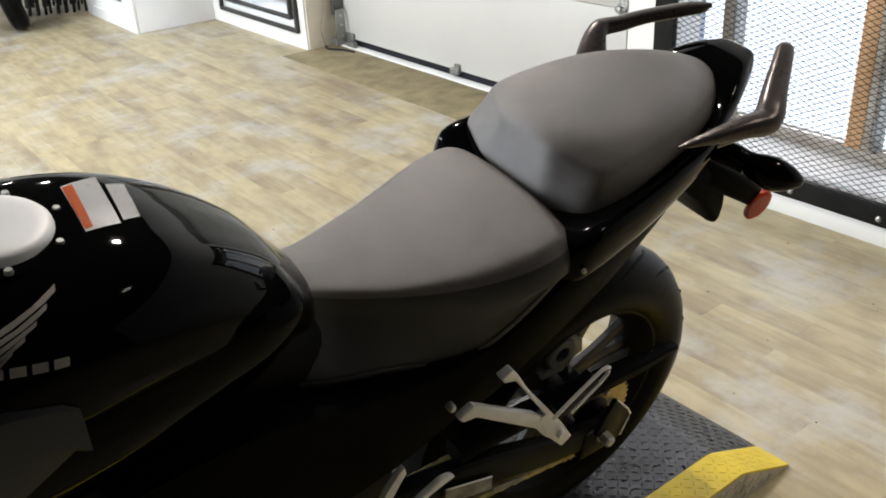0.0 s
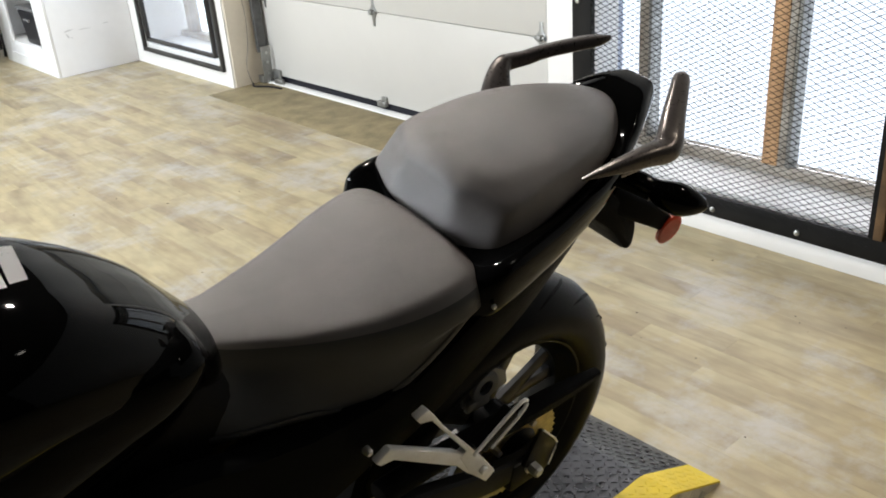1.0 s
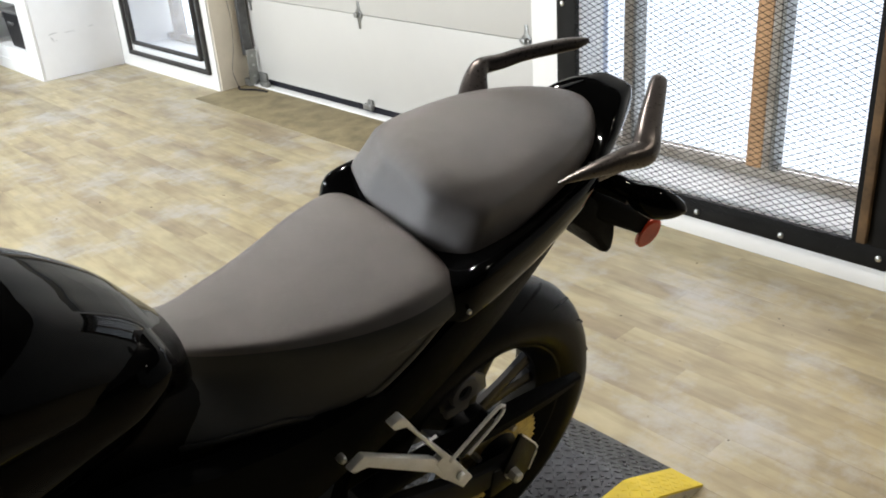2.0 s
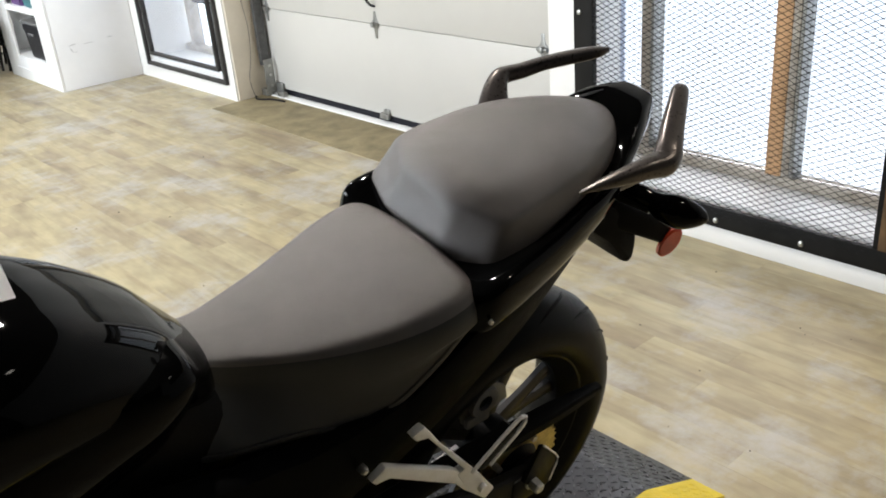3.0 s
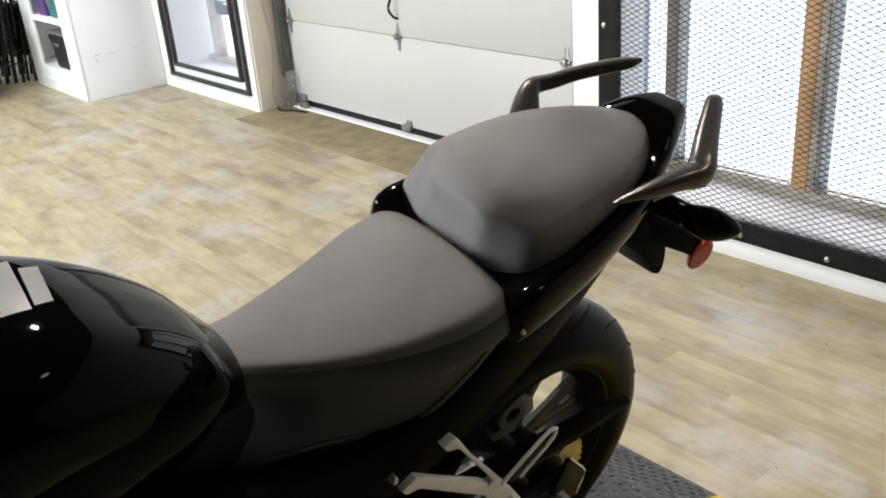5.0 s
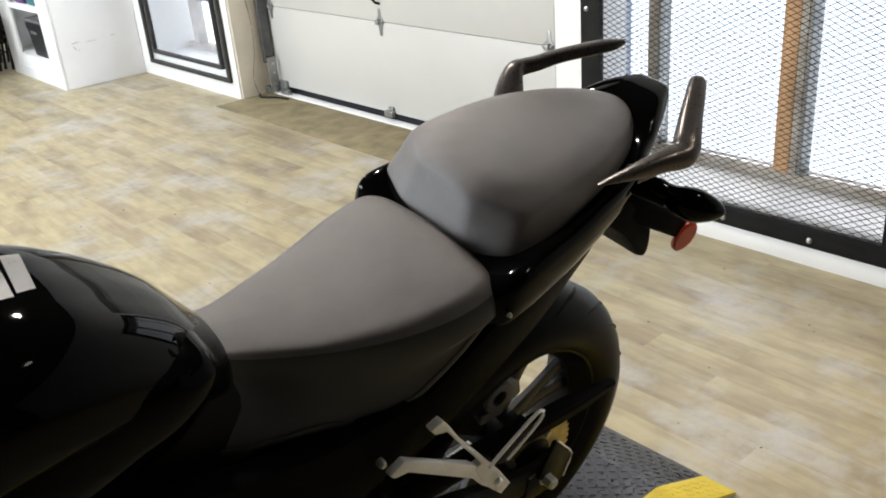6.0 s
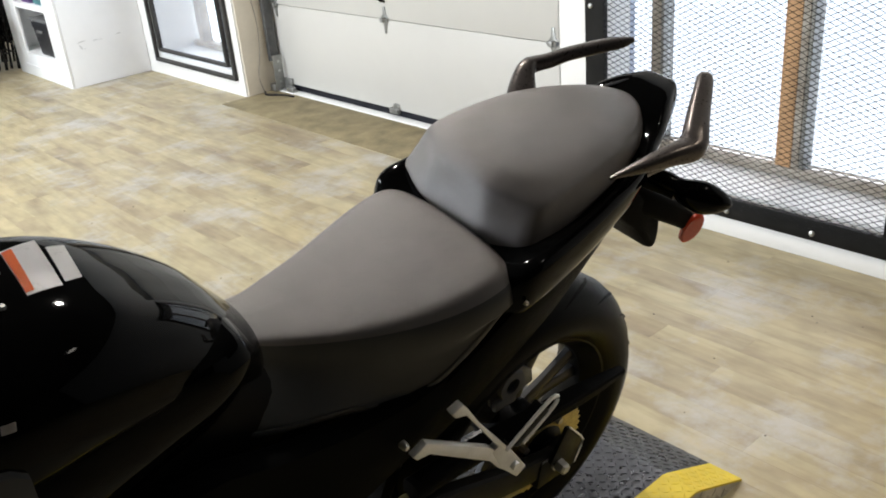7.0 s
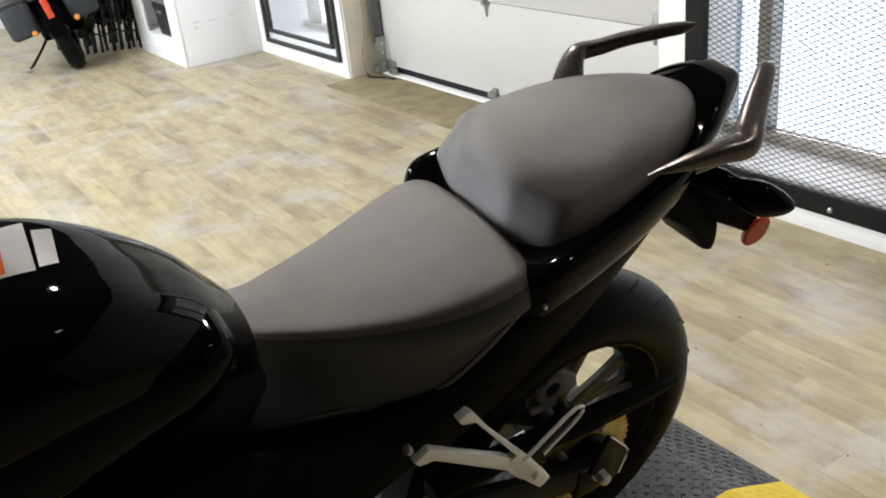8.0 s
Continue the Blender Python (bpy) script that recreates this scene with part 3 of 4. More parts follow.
    part("stand_foot", box(-0.46, 0.46, 0.112, -0.39, 0.52, 0.124, 0.004), STEEL, b, "bare metal stand foot")
    part("exhaust", sweep([(0.16, 0.1, 0.3), (0.17, 0.5, 0.28), (0.16, 0.9, 0.3)], 0.08, 0.08, 14, 3), SATIN, b, "black exhaust silencer")
    return b


touring_bike()

# folded chairs stacked upright beside the cabinet
BLACKT = mat("black_tube_steel", (0.02, 0.02, 0.02), 0.25, 0.6, vary=0.2)


def folded_chair():
    c = thing("folding_chair", "folded black metal chair leaning in a row", "chair", pose(2.42, 8.63, 0, 0, 6, 0), "folded chairs by the cabinet")
    for y in (-0.21, 0.21):
        part("leg", sweep([(0.0, y, 0.003), (0.0, y, 0.5), (0.0, y * 0.95, 0.93)], 0.024, 0.024, 10, 3), BLACKT, c)
        part("leg", sweep([(-0.045, y * 0.85, 0.006), (-0.04, y * 0.85, 0.4), (-0.02, y * 0.85, 0.72)], 0.022, 0.022, 10, 3), BLACKT, c)
    part("backrest", box(-0.012, -0.195, 0.74, 0.006, 0.195, 0.92, 0.006), BLACKT, c)
    part("seat", box(-0.03, -0.17, 0.2, -0.013, 0.17, 0.60, 0.006), BLACKT, c)
    for z in (0.12, 0.24):
        part("rung", sweep([(-0.043, -0.18, z), (-0.043, 0.18, z)], 0.016, 0.016, 8, 1), BLACKT, c)
    return c


ch = folded_chair()
for k in range(1, 10):
    copy_thing(ch, pose(2.42 - 0.065 * k, 8.66 + 0.03 * k, 0, 0, 6 - 0.3 * k, 3 * (k % 3)))
# ---- flat ceiling panels ----
panel0 = None
for lx, ly in PANELS:
    if panel0 is None:
        panel0 = thing("ceiling_panel", "flat white framed ceiling light panel, lit", "ceiling lamp", pose(lx, ly, CEIL), "ceiling panels")
        part("panel_frame", box(-0.3, -0.6, -0.036, 0.3, 0.6, -0.001, 0.004), TRIMW, panel0)
        part("diffuser", box(-0.28, -0.58, -0.04, 0.28, 0.58, -0.0365, 0.001), PANELM, panel0)
    else:
        copy_thing(panel0, pose(lx, ly, CEIL))

# ---- the lift under the motorcycle ----
DZ = 0.09
lift = thing("motorcycle_lift", "low black tread plate motorcycle lift with a yellow edge", "lift table")
LX0, LX1, LXE, LY0, LY1 = -1.3, 1.515, 1.70, 1.742, 2.36


def plate(y0, y1, z=0.0, t=0.006):
    rows = []
    for x, h in ((LX0, DZ), (LX1 - 0.01, DZ), (LX1 + 0.01, DZ - 0.006), (LXE, 0.008)):
        rows.append([(x, y0, h + z), (x, y1, h + z), (x, y1, h + z - t), (x, y0, h + z - t)])
    return grid_mesh(rows, True, True, True)


part("deck_plate", plate(LY0 + 0.0885, LY1), DECK, lift, "black painted tread plate deck")
part("edge_stripe", plate(LY0, LY0 + 0.088), YELLOW, lift, "yellow painted deck edge")


def lugs(y0, y1, material, label, zf, xa, xb, high=0.002):
    verts, faces = [], []
    pitch = 0.0185
    for i in range(int((xb - xa) / pitch)):
        for j in range(int((y1 - y0) / pitch)):
            cx, cy = xa + (i + 0.5) * pitch, y0 + (j + 0.5) * pitch
            a = radians(45) if (i + j) % 2 else radians(-45)
            c, s = math.cos(a), math.sin(a)
            k = len(verts)
            for u, v, h in ((-0.0088, 0, 0), (0, -0.0026, 0), (0.0088, 0, 0), (0, 0.0026, 0), (-0.0045, 0, 1), (0.0045, 0, 1)):
                x, y = cx + u * c - v * s, cy + u * s + v * c
                verts.append((x, y, zf(x) + high * h + 0.0001))
            faces += [(k, k + 1, k + 5, k + 4), (k + 1, k + 2, k + 5), (k + 2, k + 3, k + 4, k + 5), (k + 3, k, k + 4)]
    me = bpy.data.meshes.new("tread_lug")
    me.from_pydata(verts, [], faces)
    me.materials.append(material)
    ob = new("tread_lug", me)
    ob.parent = lift
    return tagged(ob, label, kind="stuff")


def deck_z(x):
    return DZ if x < LX1 else DZ + (0.008 - DZ) * (x - LX1) / (LXE - LX1)


lugs(LY0 + 0.09, LY1 - 0.004, DECK, "raised black tread lugs", deck_z, 0.2, LXE - 0.01)
lugs(LY0 + 0.002, LY0 + 0.088, YELLOW, "raised yellow tread lugs", deck_z, 0.6, LXE - 0.01, 0.0009)
for y in (LY0 + 0.004, LY1 - 0.004):
    side = grid_mesh([[(x, y + d, h) for h, d in ((deck_z(x) - 0.007, -0.003), (deck_z(x) - 0.007, 0.003), (0.0, 0.003), (0.0, -0.003))] for x in (LX0, 0, 1.0, LX1, 1.6, LXE - 0.005)], True, True, True)
    part("side_skirt", side, BARE, lift, "bare steel tread plate skirt")
verts, faces = [], []
for i in range(90):
    for j in range(3):
        cx, cz = 0.3 + i * 0.0155 + (j % 2) * 0.008, 0.016 + j * 0.025
        if cz > deck_z(cx) - 0.016:
            continue
        a = radians(48) if (i + j) % 2 else radians(-48)
        c, s = math.cos(a), math.sin(a)
        k = len(verts)
        for u, v, h in ((-0.0125, 0, 0), (0, -0.003, 0), (0.0125, 0, 0), (0, 0.003, 0), (-0.007, 0, 1), (0.007, 0, 1)):
            verts.append((cx + u * c - v * s, LY0 + 0.0008 - 0.002 * h, cz + u * s + v * c))
        faces += [(k, k + 1, k + 5, k + 4), (k + 1, k + 2, k + 5), (k + 2, k + 3, k + 4, k + 5), (k + 3, k, k + 4)]
me = bpy.data.meshes.new("skirt_lug")
me.from_pydata(verts, [], faces)
me.materials.append(BARE)
ob = new("skirt_lug", me)
ob.parent = lift
tagged(ob, "raised bare steel lugs", kind="stuff")

# ---- the motorcycle ----
bike = thing("motorcycle", "black street motorcycle with grey vinyl seats leaning on its side stand", "motorcycle", pose(1.116, 2.008, DZ + 0.002, 13, 0, -1.5))
C = -0.03   # the body's middle, across

tank = part("fuel_tank", loft([
    (-1.10, [(0, 1.0), (0.07, 0.995), (0.125, 0.965), (0.145, 0.925), (0.14, 0.89), (0.10, 0.87)]),
    (-1.00, [(0, 1.033), (0.08, 1.028), (0.135, 0.998), (0.157, 0.955), (0.15, 0.91), (0.11, 0.885)]),
    (-0.88, [(0, 1.045), (0.09, 1.038), (0.145, 1.007), (0.162, 0.957), (0.152, 0.913), (0.11, 0.89)]),
    (-0.78, [(0, 1.037), (0.085, 1.030), (0.136, 0.992), (0.150, 0.945), (0.135, 0.91), (0.10, 0.89)]),
    (-0.70, [(0, 1.005), (0.075, 0.998), (0.118, 0.963), (0.130, 0.92), (0.115, 0.895), (0.09, 0.88)]),
    (-0.63, [(0, 0.958), (0.06, 0.950), (0.095, 0.923), (0.106, 0.885), (0.098, 0.865), (0.08, 0.855)]),
    (-0.59, [(0, 0.912), (0.045, 0.906), (0.075, 0.886), (0.085, 0.86), (0.08, 0.845), (0.065, 0.835)]),
    (-0.57, [(0, 0.888), (0.03, 0.884), (0.05, 0.872), (0.06, 0.85), (0.058, 0.83), (0.05, 0.82)]),
], C), GLOSS, bike, "gloss black fuel tank")
part("knee_panel", loft([
    (-1.05, [(0, 0.90), (0.09, 0.90), (0.105, 0.88), (0.11, 0.82), (0.11, 0.76), (0.09, 0.72)]),
    (-0.80, [(0, 0.90), (0.09, 0.90), (0.108, 0.88), (0.115, 0.82), (0.11, 0.76), (0.09, 0.72)]),
    (-0.65, [(0, 0.87), (0.075, 0.87), (0.09, 0.85), (0.10, 0.81), (0.105, 0.76), (0.09, 0.72)]),
    (-0.565, [(0, 0.84), (0.05, 0.84), (0.065, 0.83), (0.085, 0.80), (0.095, 0.76), (0.08, 0.72)]),
], C, 4, 3), SATIN, bike, "satin black panel under the tank")
cap = part("fuel_cap", lathe([(0, 0.012), (0.04, 0.012), (0.049, 0.0118), (0.0535, 0.0105), (0.0565, 0.0075), (0.058, 0.002), (0.058, -0.012)], 40), CAPM, tank, "polished round fuel cap", pose(-0.885, C, 1.042, 0, 3))
part("cap_keyhole", box(-0.006, -0.0012, 0.0118, 0.006, 0.0012, 0.0128, 0.0003), SEAL, cap)
part("cap_ring", lathe([(0.06, 0.002), (0.072, 0.001), (0.074, -0.012)], 40), GLOSS, cap)
for k in range(7):
    a = 2 * math.pi * k / 7 + 0.2
    part("cap_screw", lathe([(0, 0.006), (0.0035, 0.006), (0.0045, 0.002), (0.0045, 0)], 10, "z", (0.0665 * math.cos(a), 0.0665 * math.sin(a), 0)), STEEL, cap)

tree = BVHTree.FromPolygons([v.co for v in tank.data.vertices], [p.vertices for p in tank.data.polygons])


def decal(corners, side, nu=10, nv=10, lift=0.0008):
    """A thin patch laid on the tank between four corners; side: laid on from the side instead of from above."""
    a, b, c, d = [Vector(q) for q in corners]
    rows = []
    for i in range(nu + 1):
        row = []
        for j in range(nv + 1):
            u, v = i / nu, j / nv
            p = a.lerp(b, u).lerp(d.lerp(c, u), v)
            start, way = ((p[0], -0.6, p[1]), (0, 1, 0)) if side else ((p[0], p[1], 1.4), (0, 0, -1))
            hit, normal, _, _ = tree.ray_cast(Vector(start), Vector(way))
            if normal.dot(Vector(way)) > 0:
                normal = -normal
            row.append(hit + normal * lift)
        rows.append(row)
    bm = grid_mesh(rows)
    bmesh.ops.solidify(bm, geom=bm.faces[:], thickness=0.0005)
    return bm


label = part("warning_sticker", decal([(-0.804, 0.022), (-0.764, 0.038), (-0.772, -0.060), (-0.808, -0.066)], False), STICK, tank, "white warning sticker with an orange band")
part("sticker_band", decal([(-0.8035, 0.018), (-0.792, 0.023), (-0.799, -0.060), (-0.8075, -0.062)], False, lift=0.0016), ORANGE, label, "orange band")
part("warning_sticker", decal([(-0.76, 0.019), (-0.74, 0.023), (-0.749, -0.049), (-0.768, -0.055)], False), STICK, tank, "small white sticker")
for k in range(5):
    u = k / 5
    part("tank_emblem", decal([(-0.856 - 0.013 * k, 1.037 - 0.0055 * k), (-0.858 - 0.013 * k, 1.0345 - 0.0055 * k), (-0.935, 1.0185 - 0.0042 * k), (-0.93, 1.0225 - 0.0042 * k)], True, 3, 12), EMBLEM, tank, "silver wing-shaped feather of the tank emblem")
for k in range(4):
    x = -0.868 - 0.0175 * k
    part("emblem_bar", decal([(x, 1.0 + 0.002 * k), (x - 0.013, 1.0015 + 0.002 * k), (x - 0.015, 0.9945 + 0.002 * k), (x - 0.002, 0.993 + 0.002 * k)], True, 4, 4), EMBLEM, tank)


def seat_row(x, top, crease, w, flare, bottom):
    return (x, [(0, top), (w * 0.42, top - 0.002), (w * 0.82, crease * 0.4 + top * 0.6), (w * 0.955, crease + 0.003), (w + 0.002, crease - 0.009),
                (w + 0.007, crease - 0.028), (w + flare * 0.55, (crease + bottom) / 2 - 0.01), (w + flare, bottom + 0.006), (w + flare - 0.012, bottom)])


SEAT = [
    (-0.625, 0.912, 0.902, 0.040, 0.052, 0.775),
    (-0.585, 0.888, 0.874, 0.050, 0.054, 0.770),
    (-0.545, 0.874, 0.857, 0.060, 0.051, 0.765),
    (-0.48, 0.867, 0.849, 0.087, 0.034, 0.757),
    (-0.42, 0.867, 0.846, 0.110, 0.022, 0.738),
    (-0.36, 0.873, 0.849, 0.131, 0.011, 0.752),
    (-0.30, 0.885, 0.858, 0.147, 0.003, 0.795),
    (-0.25, 0.895, 0.868, 0.150, 0.000, 0.834),
    (-0.224, 0.895, 0.870, 0.137, 0.000, 0.846),
    (-0.206, 0.884, 0.864, 0.106, 0.000, 0.846),
]
# Faces below the crease take the dark vinyl: side shade put into colour.
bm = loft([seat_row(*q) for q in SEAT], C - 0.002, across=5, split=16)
seat = part("rider_seat", bm, (VINYL, VINYL_DARK), bike, "smooth grey vinyl rider seat, steep sides coloured dark for shade", angle=60)
hem = [(x, C - 0.002 - (w + f) - 0.001, b + 0.004) for x, t, c, w, f, b in SEAT[:-2]]
part("seat_hem", sweep(hem, 0.005, 0.010, 8, 4), VINYL_DARK, seat, "rolled hem of the seat cover in the dark side tone")


def pillion_mesh():
    top = [(-0.166, 0, 0.985), (-0.165, 0.044, 0.984), (-0.128, 0.096, 0.979), (-0.02, 0.084, 0.993), (0.04, 0.070, 0.998), (0.10, 0.034, 1.000), (0.125, 0, 1.000)]
    rim = [(-0.199, 0, 0.959), (-0.198, 0.053, 0.958), (-0.152, 0.125, 0.956), (-0.045, 0.116, 0.975), (0.036, 0.100, 0.982), (0.135, 0.060, 0.986), (0.190, 0, 0.986)]
    low = [(-0.212, 0, 0.886), (-0.211, 0.062, 0.885), (-0.184, 0.139, 0.886), (-0.055, 0.139, 0.934), (0.06, 0.110, 0.952), (0.152, 0.066, 0.957), (0.202, 0, 0.958)]
    mid = [(-0.198, 0, 0.928), (-0.199, 0.058, 0.928), (-0.166, 0.131, 0.921), (-0.052, 0.131, 0.955), (0.05, 0.108, 0.968), (0.146, 0.066, 0.972), (0.199, 0, 0.972)]
    under = [(x * 0.97, y * 0.95, z - 0.025) for x, y, z in low]
    turn = Matrix.Translation((0, C + 0.015, 0.92)) @ pose(0, 0, 0, 6) @ Matrix.Translation((0, 0, -0.92))
    bm = bmesh.new()
    crease = bm.edges.layers.float.new("crease_edge")
    rings = []
    for r in (top, rim, mid, low, under):
        full = r + [(x, -y, z) for x, y, z in r[-2:0:-1]]
        rings.append([bm.verts.new(turn @ Vector(q)) for q in full])
    n = len(rings[0])
    bm.faces.new(rings[0])
    bm.faces.new(rings[4][::-1])
    for a, b in zip(rings, rings[1:]):
        for i in range(n):
            bm.faces.new((a[i], a[(i + 1) % n], b[(i + 1) % n], b[i]))
    for e in bm.edges:
        v, w = e.verts
        if v in rings[1] and w in rings[1]:
            e[crease] = 0.35 if v.co.x < -0.14 and w.co.x < -0.14 else 0.42
        elif v in rings[0] and w in rings[0]:
            e[crease] = 0.3 if v.co.x < -0.1 and w.co.x < -0.1 else 0.1
        elif v in rings[3] and w in rings[3]:
            e[crease] = 0.75
        elif any({v, w} == {rings[a][k], rings[a + 1][k]} for a in (1, 2) for k in (1, 2, -2, -1)):
            e[crease] = 0.45
    return bm


pillion = part("pillion_seat", pillion_mesh(), VINYL, bike, "faceted grey vinyl pillion seat", angle=180)
sub = pillion.modifiers.new("smooth", "SUBSURF")
sub.levels = sub.render_levels = 3
tail = part("tail_cowl", loft([
    (-0.30, [(0, 0.80), (0.08, 0.80), (0.115, 0.80), (0.125, 0.795), (0.125, 0.785), (0.11, 0.775)]),
    (-0.245, [(0, 0.85), (0.09, 0.855), (0.135, 0.860), (0.149, 0.846), (0.152, 0.815), (0.135, 0.80)]),
    (-0.205, [(0, 0.87), (0.10, 0.88), (0.155, 0.894), (0.171, 0.876), (0.170, 0.83), (0.14, 0.815)]),
    (-0.08, [(0, 0.89), (0.10, 0.895), (0.142, 0.912), (0.156, 0.898), (0.154, 0.855), (0.13, 0.84)]),
    (0.06, [(0, 0.92), (0.09, 0.925), (0.116, 0.942), (0.129, 0.928), (0.122, 0.885), (0.10, 0.865)]),
    (0.13, [(0, 0.955), (0.060, 0.958), (0.086, 0.960), (0.098, 0.945), (0.090, 0.915), (0.07, 0.895)]),
    (0.165, [(0, 0.984), (0.058, 0.982), (0.074, 0.974), (0.082, 0.955), (0.076, 0.927), (0.055, 0.905)]),
    (0.195, [(0, 0.995), (0.046, 0.994), (0.060, 0.986), (0.067, 0.964), (0.060, 0.934), (0.042, 0.915)]),
    (0.225, [(0, 1.001), (0.033, 1.000), (0.045, 0.991), (0.051, 0.967), (0.044, 0.939), (0.028, 0.922)]),
    (0.247, [(0, 1.002), (0.023, 1.001), (0.033, 0.993), (0.038, 0.968), (0.032, 0.941), (0.018, 0.927)]),
    (0.258, [(0, 0.992), (0.017, 0.991), (0.025, 0.985), (0.029, 0.964), (0.024, 0.946), (0.013, 0.936)]),
], C + 0.004), COWL, bike, "gloss black tail cowl")
for s in (-1, 1):
    rows = []
    for ux, uy, uz, lx, ly, lz in ((0.10, 0.085, 0.935, 0.125, 0.062, 0.872), (0.02, 0.122, 0.915, 0.062, 0.086, 0.853), (-0.05, 0.140, 0.898, 0.012, 0.104, 0.826), (-0.12, 0.147, 0.872, -0.034, 0.112, 0.792),
                                   (-0.19, 0.156, 0.850, -0.10, 0.120, 0.742), (-0.26, 0.157, 0.808, -0.18, 0.122, 0.690), (-0.33, 0.153, 0.762, -0.26, 0.122, 0.640), (-0.42, 0.146, 0.705, -0.36, 0.122, 0.590)):
        u, l = Vector((ux, C + s * uy, uz)), Vector((lx, C + s * ly, lz))
        out, back = Vector((0, s * 0.008, 0)), Vector((0, -s * 0.03, 0))
        rows.append([u + back, u, u.lerp(l, 0.12) + out, u.lerp(l, 0.5) + out * 1.3, u.lerp(l, 0.86) + out * 0.8, l, l + back * 0.8])
    rows = [[Vector(q) for q in r] for r in zip(*[spline(c, 3) for c in zip(*rows)])]
    part("tail_side_panel", grid_mesh(rows, True, True, True), COVER, bike, "satin black side panel under the tail", angle=50)
part("cowl_slot", sweep([(0.152, C + 0.058, 0.979), (0.172, C + 0.046, 0.988), (0.198, C + 0.034, 0.995)], [0.004, 0.010, 0.004], 0.004, 8, 3), SEAL, tail, "dark seam slot")
for s in (-1, 1):
    if s < 0:
        way = [(-0.022, 0.122, 0.952, 0.006, 0.004), (0.0, 0.130, 0.959, 0.014, 0.011), (0.035, 0.145, 0.970, 0.024, 0.022), (0.075, 0.158, 0.979, 0.032, 0.031), (0.102, 0.163, 0.981, 0.040, 0.036), (0.116, 0.161, 0.986, 0.043, 0.037),
               (0.128, 0.153, 0.995, 0.040, 0.034), (0.155, 0.134, 1.010, 0.036, 0.029), (0.192, 0.110, 1.028, 0.031, 0.025), (0.218, 0.093, 1.038, 0.027, 0.022), (0.228, 0.087, 1.041, 0.016, 0.014)]
    else:
        way = [(0.015, 0.100, 0.930, 0.060, 0.026), (0.045, 0.130, 0.960, 0.052, 0.028), (0.070, 0.153, 0.982, 0.040, 0.028), (0.088, 0.163, 0.993, 0.030, 0.028), (0.104, 0.162, 0.996, 0.026, 0.026),
               (0.125, 0.150, 1.002, 0.024, 0.024), (0.160, 0.136, 1.012, 0.024, 0.022), (0.21, 0.106, 1.026, 0.025, 0.021), (0.235, 0.088, 1.033, 0.020, 0.018), (0.252, 0.078, 1.038, 0.006, 0.008)]
    rail = part("grab_rail", sweep([(x, C + s * y, z) for x, y, z, _, _ in way], [q[3] for q in way], [q[4] for q in way], 16, 5, power=2.8), RAILM, bike, "bronze-grey cast grab rail")
    if s < 0:
        part("rail_boss", sweep([(0.085, C + s * 0.100, 0.925), (0.108, C + s * 0.130, 0.950), (0.128, C + s * 0.155, 0.962)], [0.034, 0.030, 0.026], [0.034, 0.030, 0.026], 14, 3), RAILM, rail, "bronze-grey mounting boss")

# rear wheel
wheel = part("rear_wheel", lathe([(0.215, -0.06), (0.222, -0.062), (0.222, -0.05), (0.205, -0.03), (0.2, 0), (0.205, 0.03), (0.222, 0.05), (0.222, 0.062), (0.215, 0.06), (0.19, 0.025), (0.188, -0.025)], 64, "y", ring=True), SATIN, bike, "satin black cast rear wheel", pose(0.004, 0, 0.324))
TR = 0.326
prof = [(0.218, -0.06), (0.235, -0.076), (0.258, -0.081), (0.282, -0.074), (0.306, -0.052), (0.321, -0.026), (TR, 0), (0.321, 0.026), (0.306, 0.052), (0.282, 0.074), (0.258, 0.081), (0.235, 0.076), (0.218, 0.06), (0.21, 0)]
tyre = part("tyre", lathe(prof, 96, "y", ring=True), RUBBER, wheel, "black rubber tyre with curved grooves")
for k in range(18):
    for sd in (-1, 1):
        pts = []
        for j in range(6):
            u = j / 5
            a, y = 2 * math.pi * (k + 0.5 * (sd > 0)) / 18 + 0.26 * u + 0.1 * u * u, 0.010 + 0.052 * u
            r = float(np.interp(y, [0, 0.026, 0.052, 0.074], [TR, 0.321, 0.306, 0.282])) - 0.0003
            pts.append((r * math.cos(a), sd * y, r * math.sin(a)))
        part("tread_groove", sweep(pts, 0.0014, [0.001, 0.011, 0.013, 0.011, 0.008, 0.001], 6, 2, up=(0, 1, 0)), MATTE, tyre)
for k in range(6):
    a = k * math.pi / 3 + 0.3
    for d in (-0.16, 0.16):
        p0, p1 = (0.05 * math.cos(a), 0, 0.05 * math.sin(a)), (0.198 * math.cos(a + d), 0, 0.198 * math.sin(a + d))
        part("spoke", sweep([p0, tuple((u + v) / 2 for u, v in zip(p0, p1)), p1], [0.04, 0.03, 0.034], [0.022, 0.018, 0.022], 8, 3, up=(0, 1, 0), power=3.5), SPOKE, wheel)
part("hub", lathe([(0, -0.075), (0.045, -0.075), (0.055, -0.06), (0.055, 0.06), (0.045, 0.075), (0, 0.075)], 32, "y"), SATIN, wheel)
teeth = []
for k in range(84):
    a, r = 2 * math.pi * k / 84, (0.108 if k % 2 else 0.1)
    teeth.append((r * math.cos(a), r * math.sin(a)))
part("sprocket", prism(teeth, 0.006, pose(0, -0.098, 0)), CHAIN, wheel, "gold-tinted steel sprocket")
part("sprocket_carrier", lathe([(0, -0.1), (0.03, -0.112), (0.05, -0.104), (0.06, -0.095), (0.06, -0.07)], 32, "y"), SATIN, wheel)
